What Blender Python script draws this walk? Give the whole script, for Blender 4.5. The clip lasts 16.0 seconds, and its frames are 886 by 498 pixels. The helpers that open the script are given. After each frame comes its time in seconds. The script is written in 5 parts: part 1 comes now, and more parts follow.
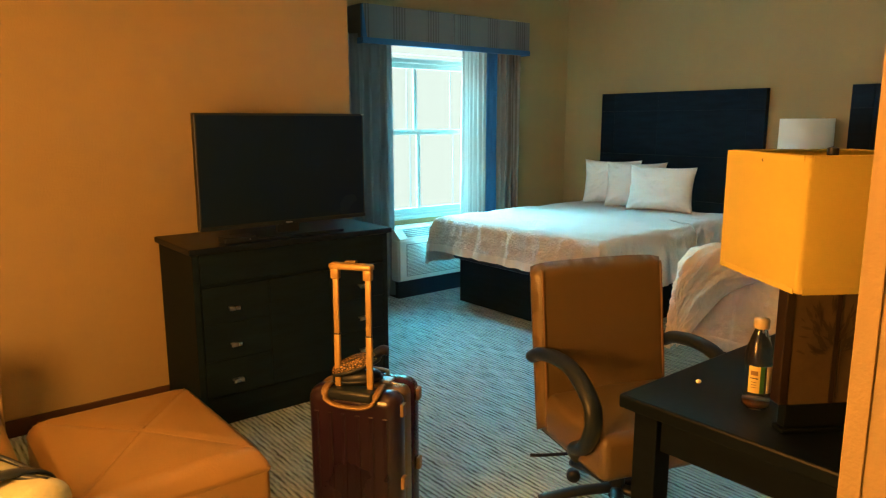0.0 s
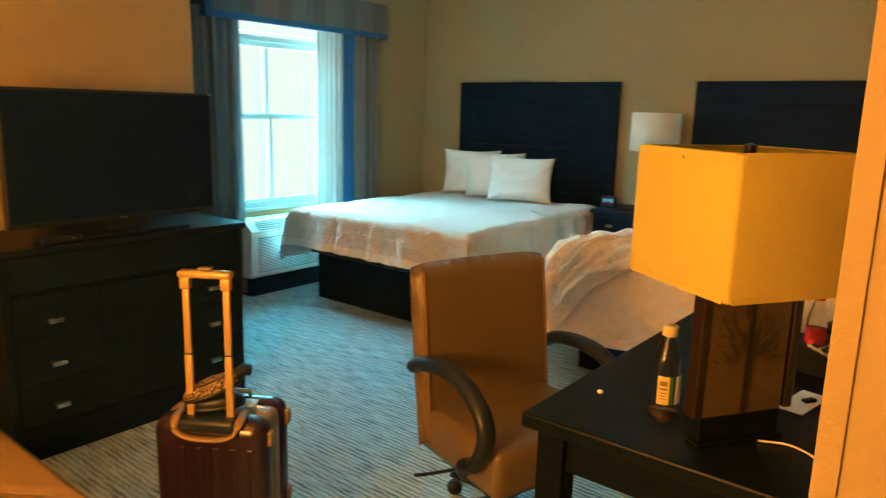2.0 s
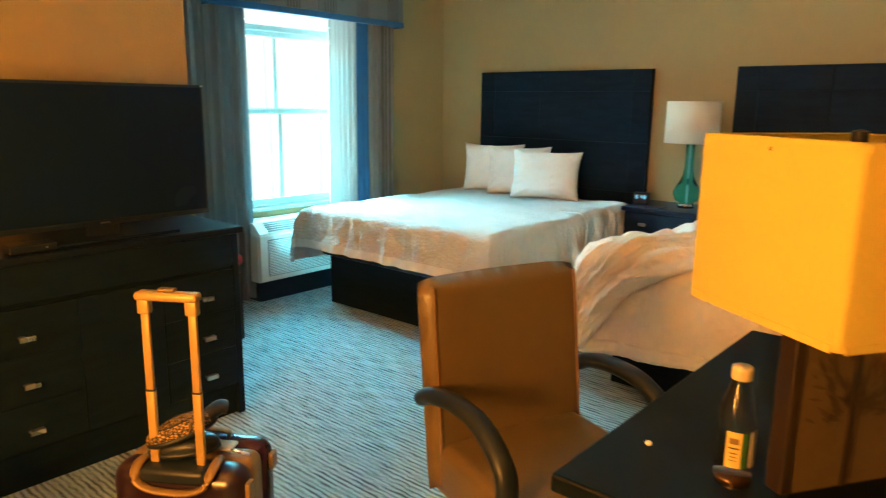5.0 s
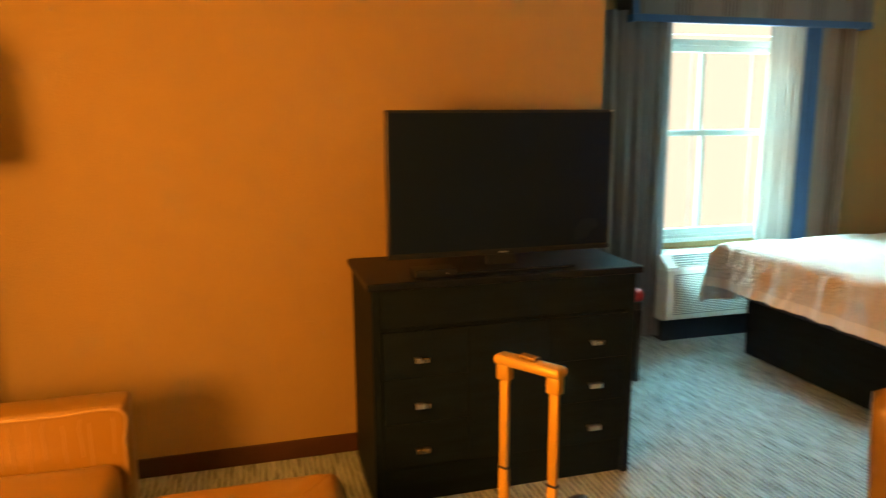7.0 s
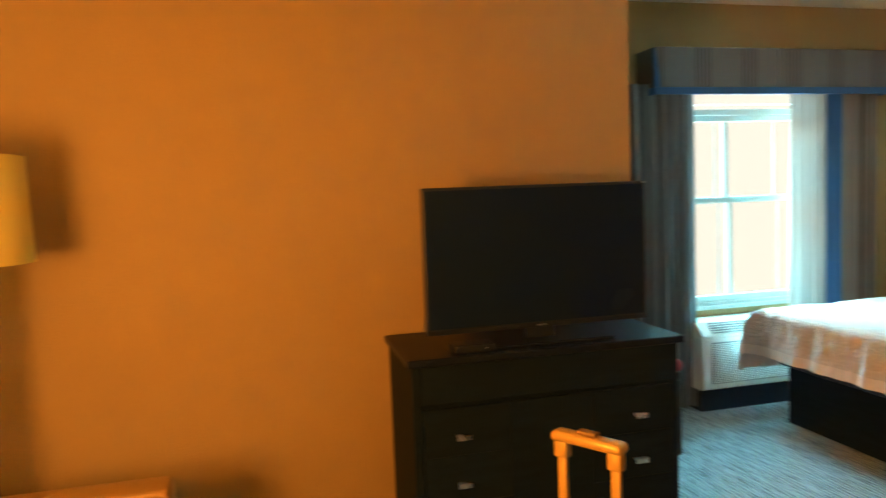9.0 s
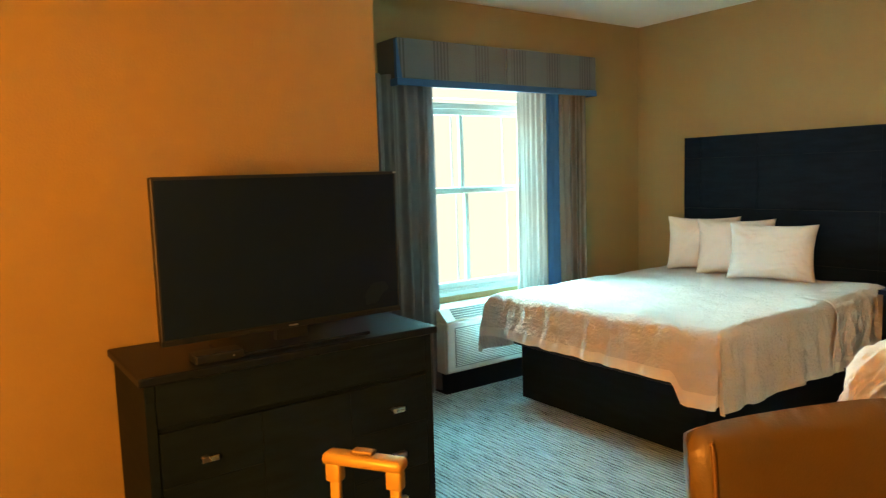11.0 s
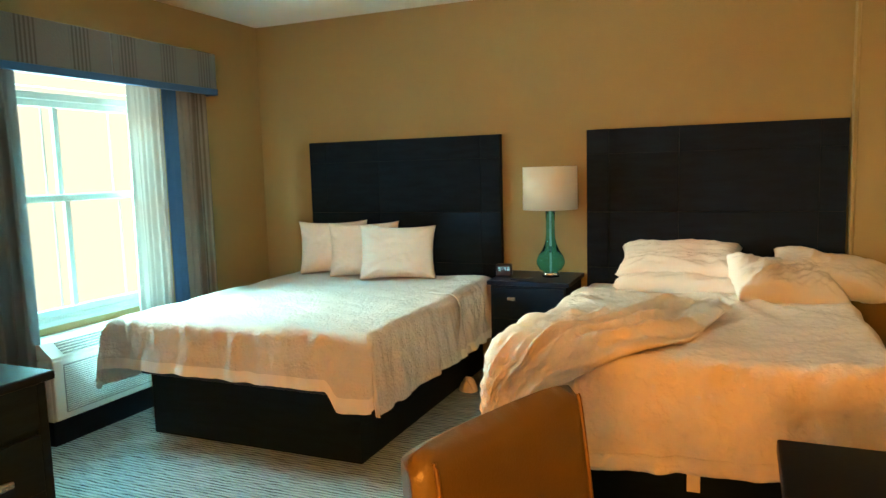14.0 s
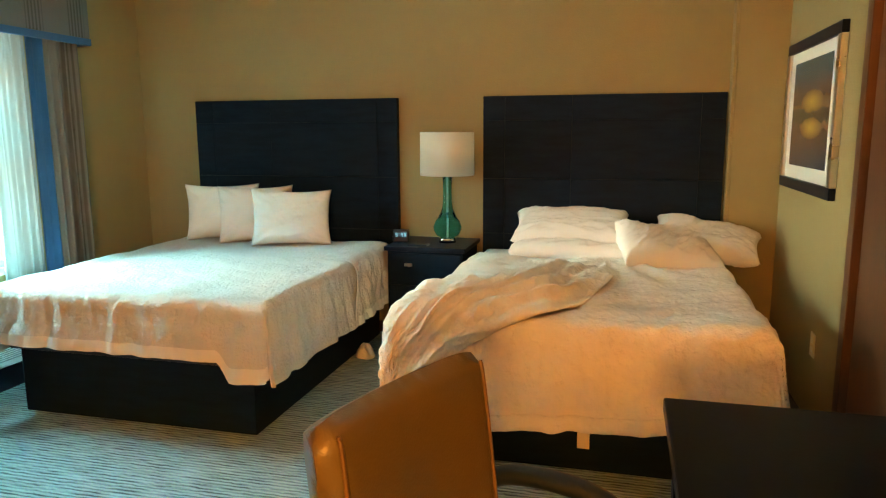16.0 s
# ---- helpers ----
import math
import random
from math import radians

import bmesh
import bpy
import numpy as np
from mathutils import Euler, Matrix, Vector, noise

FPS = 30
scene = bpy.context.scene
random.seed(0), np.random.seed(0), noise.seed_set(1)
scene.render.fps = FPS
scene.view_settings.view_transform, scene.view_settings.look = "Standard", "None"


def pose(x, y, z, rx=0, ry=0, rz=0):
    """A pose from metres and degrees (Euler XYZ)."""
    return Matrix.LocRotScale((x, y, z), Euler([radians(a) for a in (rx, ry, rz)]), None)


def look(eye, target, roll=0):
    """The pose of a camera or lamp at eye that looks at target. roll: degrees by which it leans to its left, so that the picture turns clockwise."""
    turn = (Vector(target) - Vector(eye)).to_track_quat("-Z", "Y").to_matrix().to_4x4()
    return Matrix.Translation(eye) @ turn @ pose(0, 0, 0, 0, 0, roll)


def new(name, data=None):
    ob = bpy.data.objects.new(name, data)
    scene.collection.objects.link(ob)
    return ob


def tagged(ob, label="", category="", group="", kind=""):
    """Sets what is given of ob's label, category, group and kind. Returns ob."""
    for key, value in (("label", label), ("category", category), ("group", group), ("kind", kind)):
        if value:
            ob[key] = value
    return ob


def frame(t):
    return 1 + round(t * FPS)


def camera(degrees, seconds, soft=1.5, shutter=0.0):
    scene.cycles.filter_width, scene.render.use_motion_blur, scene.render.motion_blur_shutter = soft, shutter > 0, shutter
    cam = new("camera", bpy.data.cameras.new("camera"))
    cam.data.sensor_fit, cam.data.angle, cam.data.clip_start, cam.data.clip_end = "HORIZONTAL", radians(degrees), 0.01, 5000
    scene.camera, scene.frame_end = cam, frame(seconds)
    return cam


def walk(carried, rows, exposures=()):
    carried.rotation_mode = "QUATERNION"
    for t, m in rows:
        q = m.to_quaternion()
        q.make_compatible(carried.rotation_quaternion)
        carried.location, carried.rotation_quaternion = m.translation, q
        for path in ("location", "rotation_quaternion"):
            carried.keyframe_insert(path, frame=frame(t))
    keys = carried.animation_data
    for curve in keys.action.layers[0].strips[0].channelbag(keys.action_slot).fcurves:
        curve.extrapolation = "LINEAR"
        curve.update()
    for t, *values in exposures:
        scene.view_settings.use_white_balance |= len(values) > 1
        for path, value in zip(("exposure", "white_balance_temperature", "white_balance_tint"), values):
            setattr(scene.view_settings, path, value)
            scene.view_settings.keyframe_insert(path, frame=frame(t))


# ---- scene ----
cam = camera(64.9, 16.0, 1.2, 0.5)
PATH = [
    (0, (0.155, 0.145, 1.46), (1.388, 1.678, 1.1), -0.1),
    (0.5, (0.242, 0.185, 1.445), (1.48, 1.71, 1.069), 1.8),
    (1, (0.305, 0.229, 1.437), (1.555, 1.737, 1.034), 2.6),
    (1.5, (0.327, 0.294, 1.435), (1.67, 1.716, 1.019), 1.9),
    (2, (0.266, 0.394, 1.455), (1.799, 1.617, 1.064), 1.5),
    (2.5, (0.218, 0.456, 1.452), (1.895, 1.485, 1.091), 1.6),
    (3, (0.208, 0.461, 1.461), (1.979, 1.322, 1.116), 1.1),
    (3.2, (0.219, 0.463, 1.462), (2.009, 1.286, 1.116), 0.9),
    (5.3, (0.612, 0.656, 1.432), (2.043, 1.992, 1.023), 0.4),
    (5.5, (0.64, 0.72, 1.439), (2.044, 2.085, 1.034), 0.1),
    (6, (0.67, 0.817, 1.453), (1.939, 2.319, 1.086), -0.6),
    (6.5, (0.737, 0.871, 1.458), (1.674, 2.604, 1.112), -0.7),
    (7, (0.809, 0.869, 1.462), (1.337, 2.764, 1.1), -0.4),
    (7.5, (0.834, 0.856, 1.449), (1.026, 2.813, 1.084), -2.6),
    (8, (0.801, 0.84, 1.451), (0.798, 2.821, 1.176), -2.7),
    (8.5, (0.78, 0.85, 1.464), (0.869, 2.841, 1.298), -2.1),
    (9, (0.746, 0.868, 1.473), (1.227, 2.804, 1.32), -2.2),
    (9.5, (0.708, 0.897, 1.473), (1.502, 2.724, 1.292), -2.5),
    (9.7, (0.7, 0.907, 1.474), (1.574, 2.696, 1.279), -2.3),
    (11.8, (0.847, 1.084, 1.483), (2.162, 2.583, 1.323), -2.0),
    (12, (0.867, 1.072, 1.485), (2.241, 2.517, 1.341), -2.0),
    (12.5, (0.897, 1.112, 1.479), (2.446, 2.369, 1.338), -1.5),
    (13, (0.867, 1.188, 1.491), (2.562, 2.239, 1.339), -2.3),
    (13.5, (0.848, 1.268, 1.49), (2.635, 2.148, 1.319), -2.4),
    (14, (0.842, 1.315, 1.472), (2.669, 2.097, 1.247), -1.6),
    (14.5, (0.834, 1.322, 1.465), (2.682, 2.033, 1.183), -0.9),
    (15, (0.848, 1.324, 1.467), (2.718, 1.958, 1.147), -0.5),
    (15.5, (0.853, 1.326, 1.473), (2.75, 1.867, 1.145), -0.3),
    (16, (0.868, 1.347, 1.474), (2.778, 1.838, 1.144), -0.3),
]
EXPOSURES = (
    (0.0, 1.70, 5550, 5), (3.0, 1.91, 5550, 3), (5.5, 2.12, 5750, 9), (6.2, 2.08, 6400, 16), (7.0, 1.82, 7500, 27), (8.3, 1.78, 6300, 22), (9.5, 1.80, 6800, 24),
    (12.0, 1.95, 7000, 14), (14.5, 1.92, 7200, 14), (16.0, 1.93, 6650, 10),
)
walk(cam, [(t, look(eye, target, roll)) for t, eye, target, roll in PATH], EXPOSURES)

# ---------- world and large lights ----------
world = bpy.data.worlds.new("world")
scene.world = world
world.use_nodes = True
wn = world.node_tree
sky = wn.nodes.new("ShaderNodeTexSky")
sky.sky_type, sky.sun_disc = "NISHITA", False
sky.sun_elevation, sky.sun_rotation = radians(23), radians(6)
wn.nodes["Background"].inputs["Strength"].default_value = 0.05
wn.links.new(sky.outputs[0], wn.nodes["Background"].inputs["Color"])


def lamp(name, kind, m, energy, colour, **more):
    data = bpy.data.lights.new(name, kind)
    data.energy, data.color = energy, colour
    for key, value in more.items():
        if key == "angle":
            data.angle = value
        elif key == "radius":
            data.shadow_soft_size = value
        elif key == "cone":
            data.spot_size, data.spot_blend = value, 0.35
        elif key == "size":
            data.shape, data.size, data.size_y = "RECTANGLE", value[0], value[1]
    ob = new(name, data)
    ob.matrix_world = m
    return ob


DAY, WARM = (0.21, 0.90, 1.0), (1.0, 0.362, 0.052)
lamp("sun", "SUN", look((4.5, 9.5, 2.95), (4.0, 5.0, 1.0)), 16.5, DAY, angle=radians(92))
# Added area lamp below the window; lifts the ceiling like ground-reflected daylight.
lamp("ground_bounce", "AREA", look((3.97, 8.2, -2.2), (3.97, 5.1, 1.5)), 600.0, (0.62, 0.93, 0.80), size=(7.0, 4.0))
# Added fill lamp outside the window that brightens the picture wall; no facade stands there.
lamp("picture_wall_fill", "AREA", look((3.2, 8.2, 1.7), (4.4, 0.5, 1.2)), 125.0, (0.92, 0.93, 0.66), size=(2.0, 2.4))
lamp("table_lamp_bulb", "POINT", pose(-0.32, 1.30, 1.28), 59.0, WARM, radius=0.26)
# Unseen upward spot added to brighten the upper television wall by way of the ceiling.
lamp("tv_wall_uplight_fill", "SPOT", look((-0.32, 1.30, 1.50), (-0.32, 1.3001, 3.0)), 40.0, WARM, radius=0.12, cone=radians(112))


# ---------- materials ----------
def rgba(c):
    return (c[0], c[1], c[2], 1.0)


def mat(name, colour, rough=0.6, metal=0.0, var=0.12, scale=6.0, bump=0.0, bscale=200.0, spec=0.5, stretch=(1, 1, 1), coat=0.0, bdist=0.01):
    m = bpy.data.materials.new(name)
    m.use_nodes = True
    t = m.node_tree
    b = t.nodes["Principled BSDF"]
    b.inputs["Roughness"].default_value, b.inputs["Metallic"].default_value = rough, metal
    b.inputs["Specular IOR Level"].default_value = spec
    b.inputs["Coat Weight"].default_value = coat
    co = t.nodes.new("ShaderNodeTexCoord")
    mp = t.nodes.new("ShaderNodeMapping")
    mp.inputs["Scale"].default_value = stretch
    t.links.new(co.outputs["Object"], mp.inputs["Vector"])
    n1 = t.nodes.new("ShaderNodeTexNoise")
    n1.inputs["Scale"].default_value, n1.inputs["Detail"].default_value = scale, 6.0
    t.links.new(mp.outputs[0], n1.inputs["Vector"])
    n2 = t.nodes.new("ShaderNodeTexNoise")
    n2.inputs["Scale"].default_value, n2.inputs["Detail"].default_value = scale * 9, 3.0
    t.links.new(mp.outputs[0], n2.inputs["Vector"])
    add = t.nodes.new("ShaderNodeMath")
    add.operation = "MULTIPLY_ADD"
    add.inputs[1].default_value = 0.45
    t.links.new(n2.outputs["Fac"], add.inputs[0])
    t.links.new(n1.outputs["Fac"], add.inputs[2])
    ramp = t.nodes.new("ShaderNodeValToRGB")
    ramp.color_ramp.elements[0].position, ramp.color_ramp.elements[1].position = 0.3, 1.1 - 0.1
    ramp.color_ramp.elements[0].color = rgba([v * (1 - var) for v in colour])
    ramp.color_ramp.elements[1].color = rgba([min(1, v * (1 + var)) for v in colour])
    t.links.new(add.outputs[0], ramp.inputs["Fac"])
    t.links.new(ramp.outputs["Color"], b.inputs["Base Color"])
    rr = t.nodes.new("ShaderNodeMapRange")
    rr.inputs["To Min"].default_value, rr.inputs["To Max"].default_value = max(0.02, rough * 0.88), min(1, rough * 1.12)
    t.links.new(n1.outputs["Fac"], rr.inputs["Value"])
    t.links.new(rr.outputs[0], b.inputs["Roughness"])
    if bump:
        n3 = t.nodes.new("ShaderNodeTexNoise")
        n3.inputs["Scale"].default_value, n3.inputs["Detail"].default_value = bscale, 4.0
        t.links.new(mp.outputs[0], n3.inputs["Vector"])
        bp = t.nodes.new("ShaderNodeBump")
        bp.inputs["Strength"].default_value, bp.inputs["Distance"].default_value = bump, bdist
        t.links.new(n3.outputs["Fac"], bp.inputs["Height"])
        t.links.new(bp.outputs[0], b.inputs["Normal"])
    return m


def emit(name, colour, strength):
    m = bpy.data.materials.new(name)
    m.use_nodes = True
    t = m.node_tree
    b = t.nodes["Principled BSDF"]
    b.inputs["Base Color"].default_value = (0, 0, 0, 1)
    b.inputs["Emission Color"].default_value = rgba(colour)
    b.inputs["Emission Strength"].default_value = strength
    return m


def glass(name, colour, rough=0.0, ior=1.45, coat=0.0):
    m = bpy.data.materials.new(name)
    m.use_nodes = True
    b = m.node_tree.nodes["Principled BSDF"]
    b.inputs["Base Color"].default_value = rgba(colour)
    b.inputs["Roughness"].default_value, b.inputs["IOR"].default_value = rough, ior
    b.inputs["Transmission Weight"].default_value = 1.0
    b.inputs["Coat Weight"].default_value = coat
    return m


def cloth(name, colour, through_light=0.0, bump=0.3, bscale=60.0, var=0.06, scale=8.0, stretch=(1, 1, 1), bdist=0.01):
    """Woven cloth; through_light is the share that shines through it."""
    m = mat(name, colour, 0.9, 0, var, scale, bump, bscale, 0.15, stretch, 0.0, bdist)
    t = m.node_tree
    b = t.nodes["Principled BSDF"]
    b.inputs["Sheen Weight"].default_value = 0.15
    if through_light:
        tr = t.nodes.new("ShaderNodeBsdfTranslucent")
        tr.inputs["Color"].default_value = rgba(colour)
        mix = t.nodes.new("ShaderNodeMixShader")
        mix.inputs["Fac"].default_value = through_light
        t.links.new(b.outputs[0], mix.inputs[1])
        t.links.new(tr.outputs[0], mix.inputs[2])
        t.links.new(mix.outputs[0], t.nodes["Material Output"].inputs["Surface"])
    return m


def wall_paint(name, colour):
    m = mat(name, colour, 0.62, 0, 0.05, 1.3, 0.22, 120.0, 0.3)
    return m


def carpet_material():
    """Loop carpet with long uneven ribs that run across the room."""
    m = mat("carpet", (0.2, 0.2, 0.2), 0.95, 0, 0.1, 6, 0, 1, 0.1)
    t = m.node_tree
    b = t.nodes["Principled BSDF"]
    co = t.nodes.new("ShaderNodeTexCoord")
    mp = t.nodes.new("ShaderNodeMapping")
    mp.inputs["Rotation"].default_value = (0, 0, radians(CARPET_TURN))
    mp.inputs["Scale"].default_value = (1.0, 1.0, 1.0)
    t.links.new(co.outputs["Object"], mp.inputs["Vector"])
    st = t.nodes.new("ShaderNodeMapping")
    st.inputs["Scale"].default_value = (78.0, 6.5, 1.0)
    t.links.new(mp.outputs[0], st.inputs["Vector"])
    streak = t.nodes.new("ShaderNodeTexNoise")
    streak.inputs["Scale"].default_value, streak.inputs["Detail"].default_value = 1.0, 3.0
    t.links.new(st.outputs[0], streak.inputs["Vector"])
    wv = t.nodes.new("ShaderNodeTexWave")
    wv.wave_type, wv.bands_direction, wv.wave_profile = "BANDS", "X", "SIN"
    wv.inputs["Scale"].default_value, wv.inputs["Distortion"].default_value = 13.5, 2.6
    wv.inputs["Detail"].default_value, wv.inputs["Detail Scale"].default_value = 2.0, 1.6
    t.links.new(mp.outputs[0], wv.inputs["Vector"])
    n = t.nodes.new("ShaderNodeMix")
    n.inputs["Factor"].default_value = 0.74
    t.links.new(wv.outputs["Fac"], n.inputs["A"])
    t.links.new(streak.outputs["Fac"], n.inputs["B"])
    r = t.nodes.new("ShaderNodeValToRGB")
    e = r.color_ramp.elements
    e[0].position, e[0].color = 0.30, (0.095, 0.125, 0.14, 1)
    e[1].position, e[1].color = 0.66, (0.47, 0.62, 0.67, 1)
    mid = e.new(0.45)
    mid.color = (0.29, 0.40, 0.44, 1)
    t.links.new(n.outputs["Result"], r.inputs["Fac"])
    f = t.nodes.new("ShaderNodeTexNoise")
    f.inputs["Scale"].default_value, f.inputs["Detail"].default_value = 260.0, 2.0
    t.links.new(co.outputs["Object"], f.inputs["Vector"])
    mx = t.nodes.new("ShaderNodeMix")
    mx.data_type, mx.blend_type = "RGBA", "OVERLAY"
    mx.inputs["Factor"].default_value = 0.55
    t.links.new(r.outputs["Color"], mx.inputs["A"])
    t.links.new(f.outputs["Color"], mx.inputs["B"])
    t.links.new(mx.outputs["Result"], b.inputs["Base Color"])
    ad = t.nodes.new("ShaderNodeMath")
    ad.operation = "ADD"
    t.links.new(n.outputs["Result"], ad.inputs[0])
    t.links.new(f.outputs["Fac"], ad.inputs[1])
    bp = t.nodes.new("ShaderNodeBump")
    bp.inputs["Strength"].default_value, bp.inputs["Distance"].default_value = 0.5, 0.012
    t.links.new(ad.outputs[0], bp.inputs["Height"])
    t.links.new(bp.outputs[0], b.inputs["Normal"])
    return m


def stripes_material(name, base, dark, turn=0.0):
    """Grey drapery cloth with bands of fine brown lines across x."""
    m = cloth(name, base, 0.12, 0.3, 90)
    t = m.node_tree
    b = t.nodes["Principled BSDF"]
    co = t.nodes.new("ShaderNodeTexCoord")
    sep = t.nodes.new("ShaderNodeSeparateXYZ")
    t.links.new(co.outputs["Object"], sep.inputs[0])

    def wave(freq, lo, hi):
        mu = t.nodes.new("ShaderNodeMath")
        mu.operation, mu.inputs[1].default_value = "MULTIPLY", freq
        t.links.new(sep.outputs["X"], mu.inputs[0])
        s = t.nodes.new("ShaderNodeMath")
        s.operation = "SINE"
        t.links.new(mu.outputs[0], s.inputs[0])
        mr = t.nodes.new("ShaderNodeMapRange")
        mr.inputs["From Min"].default_value, mr.inputs["From Max"].default_value = lo, hi
        t.links.new(s.outputs[0], mr.inputs["Value"])
        return mr.outputs[0]

    mul = t.nodes.new("ShaderNodeMath")
    mul.operation = "MULTIPLY"
    t.links.new(wave(2 * math.pi / 0.335, 0.25, 0.45), mul.inputs[0])
    t.links.new(wave(2 * math.pi / 0.026, -0.5, 0.6), mul.inputs[1])
    mx = t.nodes.new("ShaderNodeMix")
    mx.data_type = "RGBA"
    mx.inputs["A"].default_value, mx.inputs["B"].default_value = rgba(base), rgba(dark)
    t.links.new(mul.outputs[0], mx.inputs["Factor"])
    t.links.new(mx.outputs["Result"], b.inputs["Base Color"])
    return m


def spotted_material():
    """Gold cloth with close black spots, like snake skin."""
    m = mat("gold_spotted_cloth", (0.42, 0.26, 0.06), 0.45, 0.1, 0.2, 30, 0.5, 150)
    t = m.node_tree
    co = t.nodes.new("ShaderNodeTexCoord")
    vo = t.nodes.new("ShaderNodeTexVoronoi")
    vo.feature, vo.inputs["Scale"].default_value = "DISTANCE_TO_EDGE", 170.0
    mp = t.nodes.new("ShaderNodeMapping")
    mp.inputs["Scale"].default_value = (0.55, 1.3, 1.0)
    t.links.new(co.outputs["Object"], mp.inputs[0])
    t.links.new(mp.outputs[0], vo.inputs["Vector"])
    mr = t.nodes.new("ShaderNodeMapRange")
    mr.inputs["From Min"].default_value, mr.inputs["From Max"].default_value = 0.10, 0.24
    t.links.new(vo.outputs["Distance"], mr.inputs["Value"])
    mx = t.nodes.new("ShaderNodeMix")
    mx.data_type = "RGBA"
    mx.inputs["A"].default_value, mx.inputs["B"].default_value = rgba((0.012, 0.008, 0.004)), rgba((0.42, 0.27, 0.07))
    t.links.new(mr.outputs[0], mx.inputs["Factor"])
    t.links.new(mx.outputs["Result"], t.nodes["Principled BSDF"].inputs["Base Color"])
    return m


